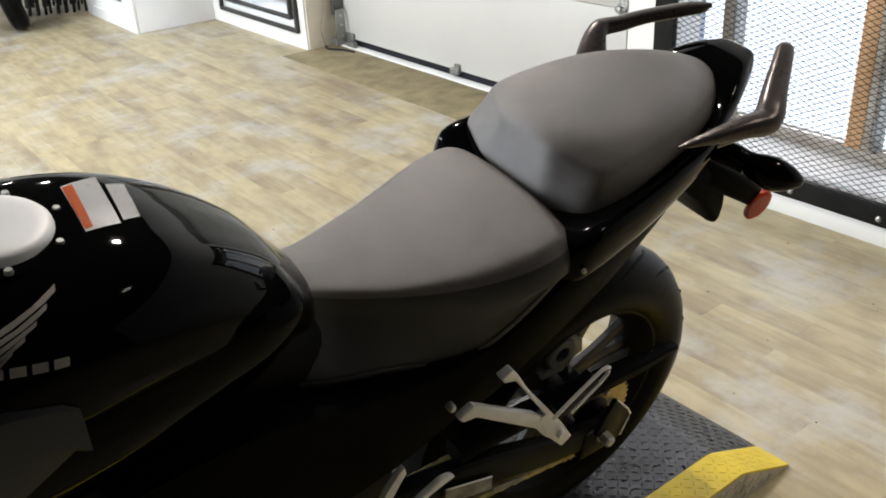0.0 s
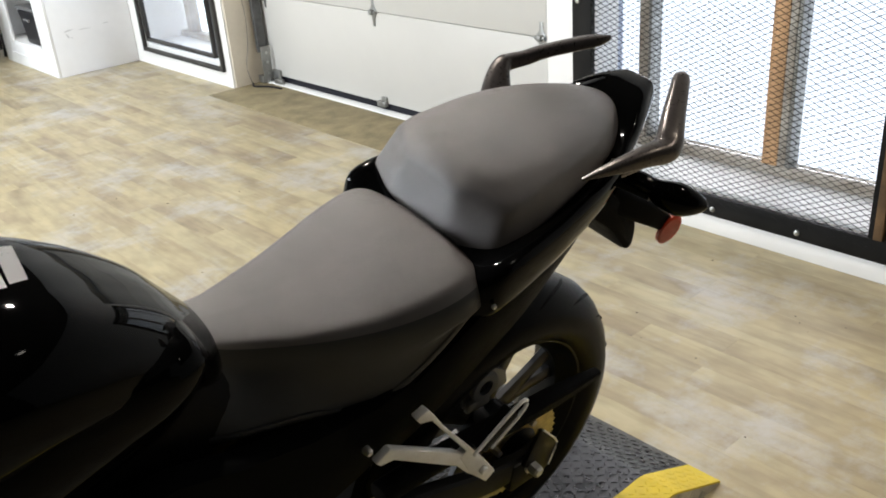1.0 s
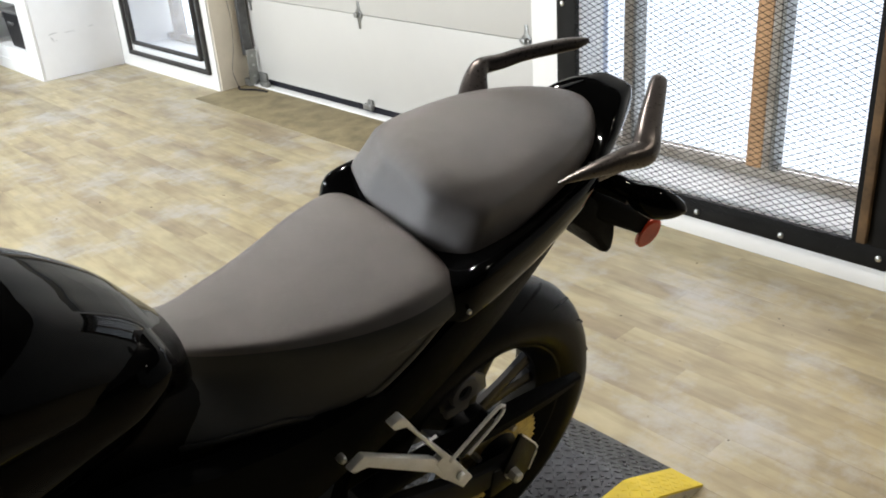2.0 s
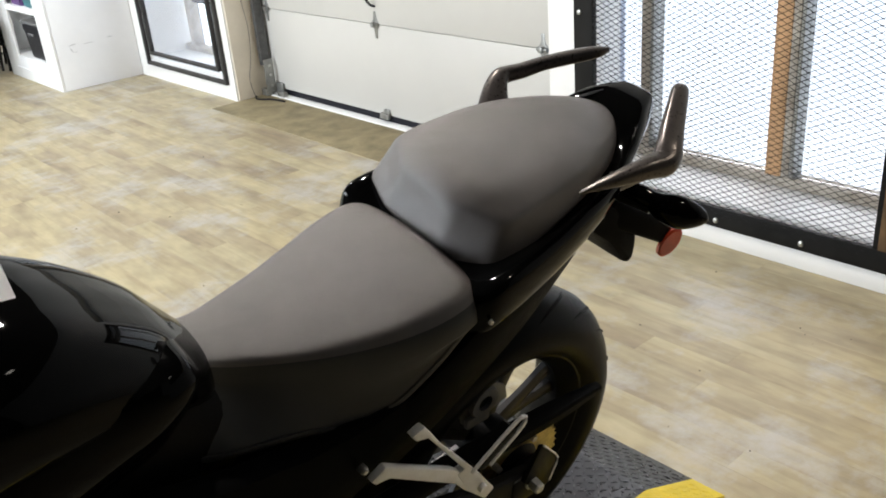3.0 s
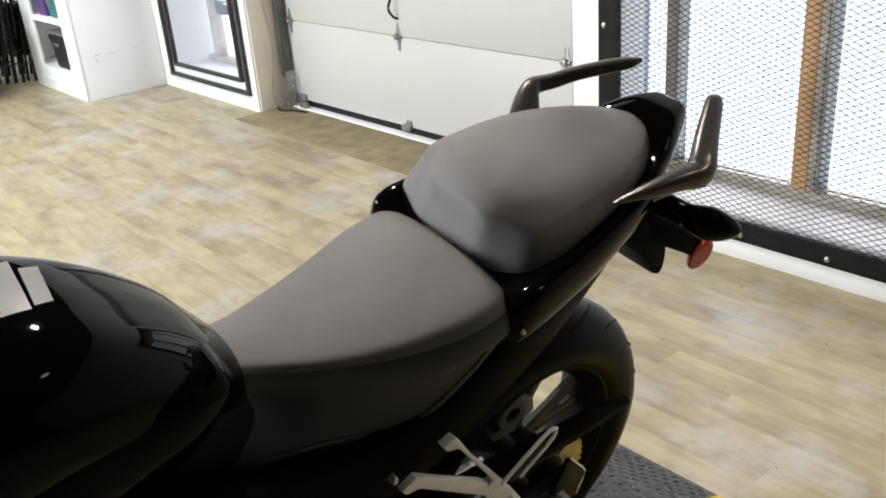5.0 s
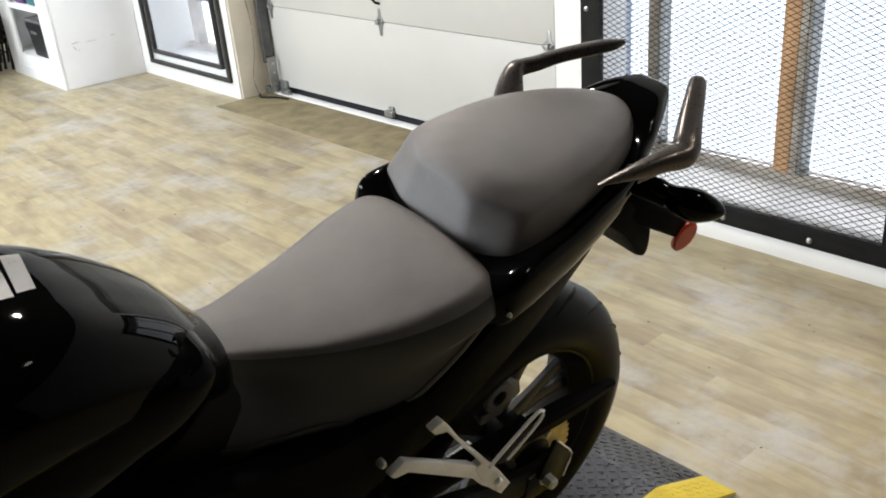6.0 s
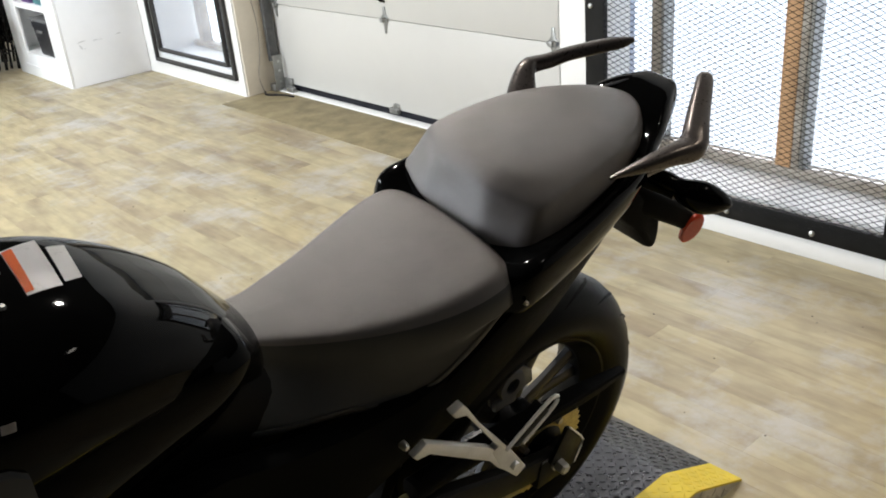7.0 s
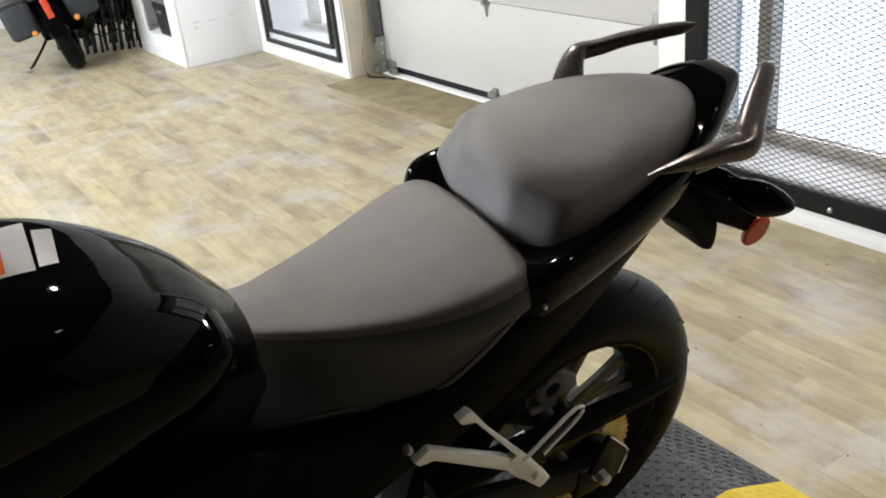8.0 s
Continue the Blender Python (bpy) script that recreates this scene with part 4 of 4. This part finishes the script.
for k in range(5):
    a = 2 * math.pi * k / 5
    part("sprocket_bolt", lathe([(0, -0.016), (0.007, -0.016), (0.008, -0.004), (0.008, 0)], 6, "y", (0.075 * math.cos(a), -0.101, 0.075 * math.sin(a))), STEEL, wheel)
part("brake_disc", lathe([(0.07, 0.09), (0.12, 0.09), (0.12, 0.095), (0.07, 0.095)], 48, "y", ring=True), STEEL, wheel)

# swing arm, chain and guard
for y in (-0.13, 0.13):
    part("swing_arm", sweep([(-0.50, y * 0.9, 0.43), (-0.3, y, 0.41), (-0.1, y, 0.345), (0.06, y, 0.318)], [0.035, 0.035, 0.03, 0.026], [0.075, 0.07, 0.06, 0.055], 12, 5, power=4), SATIN, bike, "satin black swing arm leg")
    part("axle_plate", box(-0.05, y - 0.019, 0.285, 0.047, y + 0.019, 0.355, 0.008), SATIN, bike)
adj = part("adjuster_plate", prism([(0.0, 0.425), (0.01, 0.42), (0.054, 0.362), (0.041, 0.31), (0.02, 0.3), (-0.03, 0.35)], 0.008, pose(0, -0.15, 0), 0.001), SATIN, bike, "black chain adjuster end plate")
part("plate_edge", sweep([(0.006, -0.154, 0.424), (0.03, -0.154, 0.396), (0.055, -0.154, 0.363), (0.049, -0.154, 0.335), (0.042, -0.154, 0.311)], 0.004, 0.004, 8, 2), ALLOY, adj, "bright worn edge")
part("axle_nut", lathe([(0, -0.024), (0.009, -0.024), (0.0125, -0.02), (0.013, -0.004), (0.017, -0.003), (0.017, 0)], 6, "y", (-0.006, -0.15, 0.336)), STEEL, bike, "zinc axle nut")
guardp = [(-0.34, 0.47), (-0.25, 0.472), (-0.17, 0.468), (-0.03, 0.455), (0.08, 0.447), (0.185, 0.44)]
part("chain_guard", sweep([(x, -0.12, z) for x, z in guardp], [0.04, 0.04, 0.04, 0.04, 0.036, 0.02], [0.036, 0.036, 0.036, 0.034, 0.03, 0.016], 10, 5, power=3.5), MATTE, bike, "matte black chain guard")


def chain_run(z0, z1, x0, x1, n, y=-0.1):
    verts = None
    for i in range(n):
        t = (i + 0.5) / n
        x, z = x0 + (x1 - x0) * t, z0 + (z1 - z0) * t
        w = 0.0085 if i % 2 else 0.0075
        verts = box(x - 0.0095, y - w, z - 0.0055, x + 0.0095, y + w, z + 0.0055, 0.0025, 1, verts)
    return verts


part("drive_chain", chain_run(0.425, 0.425, -0.45, 0.0, 30), CHAIN, bike, "gold-tinted drive chain")
part("drive_chain", chain_run(0.34, 0.275, -0.45, 0.0, 30, -0.122), CHAIN, bike, "gold-tinted drive chain")

# pillion foot peg hanger
hang = part("peg_hanger", prism([(-0.356, 0.755), (-0.345, 0.74), (-0.32, 0.699), (-0.233, 0.581), (-0.201, 0.531), (-0.219, 0.518), (-0.257, 0.562), (-0.284, 0.615), (-0.272, 0.62), (-0.347, 0.729), (-0.368, 0.736), (-0.375, 0.748)],
                                 0.014, pose(0, -0.222, 0), 0.0022), ALLOY, bike, "bare cast aluminium foot peg hanger")
part("hanger_arm", prism([(-0.415, 0.719), (-0.292, 0.63), (-0.251, 0.59), (-0.227, 0.531), (-0.263, 0.566), (-0.285, 0.596), (-0.408, 0.693), (-0.43, 0.696), (-0.438, 0.706)],
                         0.012, pose(0, -0.2215, 0), 0.002), ALLOY, hang)
part("pivot_pin", lathe([(0, -0.01), (0.006, -0.01), (0.0075, -0.007), (0.0075, 0)], 16, "y", (-0.232, -0.226, 0.556)), ALLOY, hang)
PEG = [(-0.187, 0.679), (-0.176, 0.661), (-0.236, 0.617), (-0.249, 0.604), (-0.27, 0.623), (-0.261, 0.632)]
mid = (sum(q[0] for q in PEG) / 6, sum(q[1] for q in PEG) / 6)
peg = part("foot_peg", prism([(mid[0] + (x - mid[0]) * 0.8, mid[1] + (z - mid[1]) * 0.72) for x, z in PEG], 0.024, pose(0, -0.232, 0), 0.003), SATIN, bike, "folded pillion foot peg")
part("peg_edge", sweep([(*q[:1], -0.243, q[1]) for q in (PEG[4], PEG[5], PEG[0], PEG[1], PEG[2])], 0.006, 0.006, 8, 4), ALLOY, peg, "bright worn metal edge")
for p in ((-0.395, -0.2, 0.672), (-0.43, -0.2, 0.70)):
    part("frame_bolt", lathe([(0, -0.006), (0.004, -0.006), (0.006, -0.002), (0.006, 0.006)], 12, "y", p), STEEL, bike)

# Small steel dot that stands in for a glint on the tail cowl.
part("cowl_glint", lathe([(0, -0.004), (0.003, -0.004), (0.004, 0)], 10, "y", (-0.227, C - 0.17, 0.848)), STEEL, bike)
ringp = lathe([(0.016, -0.006), (0.03, -0.006), (0.033, 0), (0.03, 0.006), (0.016, 0.006)], 24, "y", (-0.045, -0.045, 0.475), True)
ringp = box(-0.085, -0.051, 0.43, -0.03, -0.039, 0.452, 0.004, bm=ringp)
bracket = part("hose_bracket", ringp, GREYCAST, bike, "grey cast bracket with a round eye")
part("bracket_plate", prism([(-0.088, 0.468), (-0.06, 0.506), (-0.02, 0.503), (0.022, 0.468), (0.03, 0.435), (-0.02, 0.422), (-0.08, 0.428)], 0.008, pose(0, -0.03, 0), 0.002), GREYCAST, bracket)
part("bracket_eye", lathe([(0, -0.003), (0.0155, -0.003), (0.0155, 0.003)], 20, "y", (-0.045, -0.04, 0.475)), SEAL, bracket, "dark rubber bush")
part("warning_tag", box(-0.135, -0.06, 0.50, -0.115, -0.056, 0.512, 0.001), YELLOW, bike, "small yellow tag")
# panels, frame and engine below the seat
for s in (-1, 1):
    rows = []
    for x, zt, zb, y in ((-0.86, 0.78, 0.60, 0.150), (-0.78, 0.80, 0.58, 0.158), (-0.68, 0.805, 0.58, 0.160), (-0.60, 0.775, 0.58, 0.155), (-0.50, 0.755, 0.60, 0.153), (-0.40, 0.752, 0.64, 0.152), (-0.33, 0.765, 0.70, 0.150)):
        rows.append([(x, C + s * (y - 0.01), zt), (x, C + s * y, zt - 0.006), (x, C + s * (y + 0.006), (zt + zb) / 2), (x, C + s * y, zb + 0.006), (x, C + s * (y - 0.01), zb), (x, C + s * (y - 0.03), zb), (x, C + s * (y - 0.03), zt)])
    part("side_cover", grid_mesh(rows, True, True, True), COVER, bike, "satin black side cover")
    if s < 0:
        rows = []
        for x, zt, zb, y in ((-0.610, 0.93, 0.905, 0.112), (-0.622, 0.94, 0.872, 0.122), (-0.64, 0.943, 0.835, 0.13), (-0.67, 0.943, 0.805, 0.137), (-0.71, 0.94, 0.788, 0.142), (-0.77, 0.933, 0.772, 0.15), (-0.85, 0.92, 0.755, 0.157), (-1.0, 0.90, 0.74, 0.16), (-1.1, 0.89, 0.73, 0.15)):
            h = zt - zb
            k = h / 0.16
            rows.append([(x, C + s * (y - 0.03), zt), (x, C + s * (y - 0.012), zt - 0.003), (x, C + s * (y - 0.001), zt - 0.18 * h), (x, C + s * (y + 0.002), zt - 0.32 * h), (x, C + s * (y - 0.004 * k), zt - 0.46 * h), (x, C + s * (y - 0.016 * k), zt - 0.62 * h), (x, C + s * (y - 0.034 * k), zt - 0.8 * h), (x, C + s * (y - 0.056 * k), zb), (x, C + s * (y - 0.08), zb), (x, C + s * (y - 0.08), zt)])
        part("side_fairing", grid_mesh([[tuple(q) for q in r] for r in zip(*[spline(c, 4) for c in zip(*rows)])], True, True, True), GLOSS, bike, "gloss black fairing under the tank", angle=50)
    part("tank_shroud", grid_mesh([[(x, C + s * y, z) for y, z in ((0.15, zt), (0.17, zt - 0.004), (0.182, zt - 0.04), (0.17, zb), (0.14, zb))] for x, zt, zb in ((-1.12, 0.955, 0.80), (-1.0, 0.972, 0.84), (-0.93, 0.975, 0.875), (-0.885, 0.962, 0.905), (-0.872, 0.95, 0.925))], True, True, True), SHROUD, bike, "dark grey plastic shroud on the tank side")
part("engine_block", loft([
    (-1.0, [(0, 0.72), (0.08, 0.71), (0.12, 0.68), (0.13, 0.5), (0.12, 0.32), (0.08, 0.3)]),
    (-0.7, [(0, 0.72), (0.09, 0.71), (0.12, 0.68), (0.14, 0.5), (0.13, 0.32), (0.08, 0.3)]),
    (-0.48, [(0, 0.68), (0.08, 0.67), (0.11, 0.62), (0.12, 0.5), (0.11, 0.36), (0.06, 0.33)]),
], C, 3, 3), SATIN, bike, "dark engine block")
part("under_tray", box(-0.5, C - 0.085, 0.69, -0.14, C + 0.085, 0.77, 0.02), MATTE, bike)
part("shock_absorber", lathe([(0, -0.15), (0.02, -0.15), (0.035, -0.12), (0.035, 0.1), (0.02, 0.13), (0, 0.15)], 20), SATIN, bike, "", pose(-0.36, C, 0.6, 0, -25))
part("wheel_hugger", grid_mesh([[((0.338 + dr) * math.cos(t), y, 0.32 + (0.338 + dr) * math.sin(t)) for y, dr in ((-0.05, -0.012), (-0.04, 0.0), (0.04, 0.0), (0.05, -0.012), (0.046, -0.02), (-0.046, -0.02))] for t in [radians(a) for a in range(116, 190, 9)]], True, True, True), MATTE, bike, "matte black inner mudguard")
rp = part("rider_peg_bracket", prism([(-0.517, 0.66), (-0.514, 0.648), (-0.535, 0.605), (-0.56, 0.55), (-0.575, 0.555), (-0.545, 0.625), (-0.526, 0.655)], 0.01, pose(0, -0.22, 0), 0.002), ALLOY, bike, "bare aluminium rider peg bracket")
part("heel_guard", prism([(-0.428, 0.583), (-0.437, 0.59), (-0.452, 0.592), (-0.486, 0.575), (-0.53, 0.54), (-0.525, 0.53), (-0.47, 0.57)], 0.01, pose(0, -0.22, 0), 0.002), ALLOY, rp, "bare aluminium heel guard")
part("chain_label", prism([(-0.376, 0.436), (-0.279, 0.403), (-0.276, 0.372), (-0.376, 0.402)], 0.002, pose(0, -0.153, 0)), WORN, bike, "scuffed silver warning plate")
part("label_edge", sweep([(-0.376, -0.153, 0.438), (-0.279, -0.153, 0.405)], 0.003, 0.003, 8, 1), ALLOY, bike)
part("chain_label", prism([(-0.27, 0.37), (-0.204, 0.355), (-0.204, 0.343), (-0.27, 0.356)], 0.002, pose(0, -0.153, 0)), WORN, bike, "scuffed silver warning plate")

# rear mudguard, indicators, reflector
fend = part("rear_mudguard", prism([(0.10, 0.86), (0.176, 0.826), (0.24, 0.752), (0.247, 0.716), (0.243, 0.686), (0.22, 0.695), (0.168, 0.755), (0.11, 0.8)], 0.10, pose(0, -0.045, 0), 0.012), COVER, bike, "black rear mudguard and plate holder", angle=25)
part("plate_bracket", sweep([(0.16, -0.065, 0.825), (0.2, -0.075, 0.8), (0.26, -0.088, 0.765), (0.322, -0.092, 0.722)], [0.05, 0.055, 0.052, 0.045], [0.045, 0.048, 0.046, 0.036], 16, 3, power=5), COVER, fend, "black light bracket")
for s in (-1, 1):
    stalk = part("turn_signal", sweep([(0.17, C + s * 0.05, 0.855), (0.185, C + s * 0.09, 0.852), (0.19, C + s * 0.11, 0.85)], 0.03, 0.03, 12, 4), SATIN, bike, "black turn signal on a short stalk")
    pod = [(0.172, 0.066, 0.868, 0.030, 0.030), (0.182, 0.090, 0.864, 0.034, 0.036), (0.190, 0.108, 0.859, 0.036, 0.036), (0.200, 0.128, 0.853, 0.048, 0.054), (0.212, 0.148, 0.849, 0.052, 0.060), (0.226, 0.166, 0.847, 0.042, 0.046), (0.238, 0.179, 0.845, 0.020, 0.024), (0.243, 0.184, 0.844, 0.004, 0.006)]
    housing = part("signal_housing", sweep([(x, C + s * y, z) for x, y, z, _, _ in pod], [q[3] for q in pod], [q[4] for q in pod], 12, 5, power=1.7), GLOSSB, stalk, "gloss black teardrop housing", angle=50)
refl = part("side_reflector", lathe([(0, -0.006), (0.022, -0.006), (0.026, -0.003), (0.027, 0.003), (0, 0.003)], 28, "y"), RED, bike, "oval red side reflector", pose(0.309, -0.118, 0.721, 0, 24, -25) @ Matrix.Diagonal((0.7, 1, 1.2, 1)))
# Stay in bright alloy, standing in for the white highlight by the reflector.
part("reflector_stay_glint", box(-0.012, 0.004, -0.006, 0.008, 0.03, 0.016, 0.003), ALLOY, refl)

# ---- ceiling lamps ----
lamp0 = None
for lx, ly in LAMPS:
    if lamp0 is None:
        lamp0 = thing("ceiling_lamp", "round white ceiling lamp, lit", "ceiling lamp", pose(lx, ly, CEIL), "ceiling lamps")
        part("lamp_body", lathe([(0, 0), (0.1, 0), (0.1, -0.05), (0.095, -0.06), (0.085, -0.06)], 32), TRIMW, lamp0)
        part("diffuser", lathe([(0.083, -0.058), (0.07, -0.064), (0, -0.068)], 32), LAMPM, lamp0)
    else:
        copy_thing(lamp0, pose(lx, ly, CEIL))

# ---- floor planks ----
def plank_material():
    m = bpy.data.materials.new("vinyl_plank")
    m.use_nodes = True
    n, l = m.node_tree.nodes, m.node_tree.links
    b = n["Principled BSDF"]
    tc, info = n.new("ShaderNodeTexCoord"), n.new("ShaderNodeObjectInfo")
    off = n.new("ShaderNodeVectorMath")
    off.operation = "MULTIPLY_ADD"
    comb = n.new("ShaderNodeCombineXYZ")
    for i in range(3):
        l.new(info.outputs["Random"], comb.inputs[i])
    l.new(comb.outputs[0], off.inputs[0])
    off.inputs[1].default_value = (37, 53, 11)
    l.new(tc.outputs["Object"], off.inputs[2])
    def noise(sc, vec, detail=4):
        mp, t = n.new("ShaderNodeMapping"), n.new("ShaderNodeTexNoise")
        mp.inputs["Scale"].default_value = vec
        l.new(off.outputs[0], mp.inputs[0])
        l.new(mp.outputs[0], t.inputs["Vector"])
        t.inputs["Scale"].default_value, t.inputs["Detail"].default_value = sc, detail
        return t.outputs[0]
    def ramp(src, stops):
        r = n.new("ShaderNodeValToRGB")
        while len(r.color_ramp.elements) < len(stops):
            r.color_ramp.elements.new(0.5)
        for e, (p, c) in zip(r.color_ramp.elements, stops):
            e.position, e.color = p, (*c, 1)
        l.new(src, r.inputs[0])
        return r.outputs[0]
    streak = ramp(noise(1.5, (3.6, 1.0, 1), 5), [(0.30, (0.425, 0.38, 0.246)), (0.45, (0.395, 0.342, 0.215)), (0.57, (0.335, 0.286, 0.184)), (0.66, (0.28, 0.232, 0.154)), (0.76, (0.22, 0.18, 0.128))])
    tint = ramp(info.outputs["Random"], [(0.0, (1.02, 0.99, 0.93)), (0.35, (0.99, 0.97, 0.95)), (0.7, (1.03, 1.01, 0.96)), (1.0, (0.945, 0.935, 0.92))])
    mul = n.new("ShaderNodeMix")
    mul.data_type, mul.blend_type = "RGBA", "MULTIPLY"
    mul.inputs[0].default_value = 1.0
    l.new(streak, mul.inputs[6])
    l.new(tint, mul.inputs[7])
    grain = ramp(noise(9.0, (2.2, 1.0, 1), 6), [(0.35, (0.80, 0.79, 0.79)), (0.62, (1.08, 1.07, 1.05))])
    fine = ramp(noise(3.0, (14.0, 1.0, 1), 4), [(0.36, (0.80, 0.78, 0.77)), (0.5, (1.0, 1.0, 1.0)), (0.7, (1.06, 1.06, 1.05))])
    mul3 = n.new("ShaderNodeMix")
    mul3.data_type, mul3.blend_type = "RGBA", "MULTIPLY"
    mul3.inputs[0].default_value = 0.6
    l.new(mul.outputs[2], mul3.inputs[6])
    l.new(fine, mul3.inputs[7])
    mul2 = n.new("ShaderNodeMix")
    mul2.data_type, mul2.blend_type = "RGBA", "MULTIPLY"
    mul2.inputs[0].default_value = 0.75
    l.new(mul3.outputs[2], mul2.inputs[6])
    l.new(grain, mul2.inputs[7])
    # worn grey patches that run over the joints
    geo, wear = n.new("ShaderNodeNewGeometry"), n.new("ShaderNodeTexNoise")
    l.new(geo.outputs["Position"], wear.inputs["Vector"])
    wear.inputs["Scale"].default_value, wear.inputs["Detail"].default_value = 2.9, 14
    wear.inputs["Roughness"].default_value = 0.7
    wr = n.new("ShaderNodeMapRange")
    wr.inputs["From Min"].default_value, wr.inputs["From Max"].default_value = 0.50, 0.68
    wr.inputs["To Max"].default_value = 0.7
    l.new(wear.outputs[0], wr.inputs[0])
    worn = n.new("ShaderNodeMix")
    worn.data_type = "RGBA"
    worn.inputs[7].default_value = (0.46, 0.46, 0.455, 1)
    l.new(wr.outputs[0], worn.inputs[0])
    l.new(mul2.outputs[2], worn.inputs[6])
    l.new(worn.outputs[2], b.inputs["Base Color"])
    rr = n.new("ShaderNodeMapRange")
    rr.inputs["To Min"].default_value, rr.inputs["To Max"].default_value = 0.32, 0.55
    l.new(noise(5.0, (1, 1, 1)), rr.inputs[0])
    l.new(rr.outputs[0], b.inputs["Roughness"])
    bp = n.new("ShaderNodeBump")
    bp.inputs["Strength"].default_value, bp.inputs["Distance"].default_value = 0.25, 0.001
    l.new(noise(24.0, (5.0, 0.5, 1)), bp.inputs["Height"])
    l.new(bp.outputs[0], b.inputs["Normal"])
    return m


PLANK = plank_material()
floor = thing("floor", "yellowish grey wood-look vinyl plank floor", "floor", kind="structure")
PW, PL = 0.1, 1.0
plank_meshes = {}


def plank_mesh(length, width):
    key = (round(length, 3), round(width, 3))
    if key not in plank_meshes:
        bm = box(-width / 2 + 0.0001, -length / 2 + 0.0001, -0.0055, width / 2 - 0.0001, length / 2 - 0.0001, 0.0, 0.0003, 1)
        finish(bm)
        me = bpy.data.meshes.new("plank")
        bm.to_mesh(me)
        bm.free()
        me.materials.append(PLANK)
        plank_meshes[key] = me
    return plank_meshes[key]


rest = []
rng = random.Random(5)
ncol = int(math.ceil((X1 - X0) / PW))
cells = []
for i in range(ncol):
    xa = X1 - i * PW
    xb = max(X0, xa - PW)
    y = Y0 - rng.choice((0.1, 0.35, 0.6, 0.85, 1.1))
    while y < Y1:
        a, b = max(y, Y0), min(y + PL, Y1)
        if b - a > 0.02:
            cells.append(((xa + xb) / 2, (a + b) / 2, b - a, xa - xb))
        y += PL
near = sorted(cells, key=lambda c: math.hypot(c[0] - 1.6, (c[1] - 3.6) * 0.6))
for k, (cx, cy, length, width) in enumerate(near):
    if k < 290:
        ob = new("plank", plank_mesh(length, width))
        ob.parent = floor
        ob.location = (cx, cy, 0)
    else:
        rest.append((cx, cy, length, width))
bm = None
verts, faces = [], []
for cx, cy, length, width in rest:
    k = len(verts)
    hx, hy = width / 2 - 0.0001, length / 2 - 0.0001
    for z in (-0.0055, 0.0):
        verts += [(cx - hx, cy - hy, z), (cx + hx, cy - hy, z), (cx + hx, cy + hy, z), (cx - hx, cy + hy, z)]
    faces += [(k + 4, k + 5, k + 6, k + 7), (k, k + 1, k + 5, k + 4), (k + 1, k + 2, k + 6, k + 5), (k + 2, k + 3, k + 7, k + 6), (k + 3, k, k + 4, k + 7)]
me = bpy.data.meshes.new("plank_field")
me.from_pydata(verts, [], faces)
me.materials.append(PLANK)
ob = new("plank_field", me)
ob.parent = floor
tagged(ob, "far planks of the same vinyl floor", kind="stuff")

# crumbs of dirt on the floor
verts, faces = [], []
rng = random.Random(11)
for _ in range(60):
    cx, cy, r = rng.uniform(0.3, 2.6), rng.uniform(2.5, 6.5), rng.uniform(0.0015, 0.0045)
    if rng.random() < 0.4:
        cx, cy = rng.uniform(1.75, 2.8), rng.uniform(0.6, 3.0)
    k, a = len(verts), rng.uniform(0, 6)
    for q in range(5):
        verts.append((cx + r * rng.uniform(0.6, 1.3) * math.cos(a + q * 1.257), cy + r * rng.uniform(0.6, 1.3) * math.sin(a + q * 1.257), 0.0002))
    verts.append((cx, cy, 0.0002 + r * 0.7))
    faces += [(k + q, k + (q + 1) % 5, k + 5) for q in range(5)]
me = bpy.data.meshes.new("floor_crumb")
me.from_pydata(verts, [], faces)
me.materials.append(mat("dark_dirt", (0.05, 0.04, 0.03), 0.9, vary=0.4))
tagged(new("floor_crumb", me), "small dark crumbs of dirt scattered on the vinyl floor", "dirt", kind="stuff")
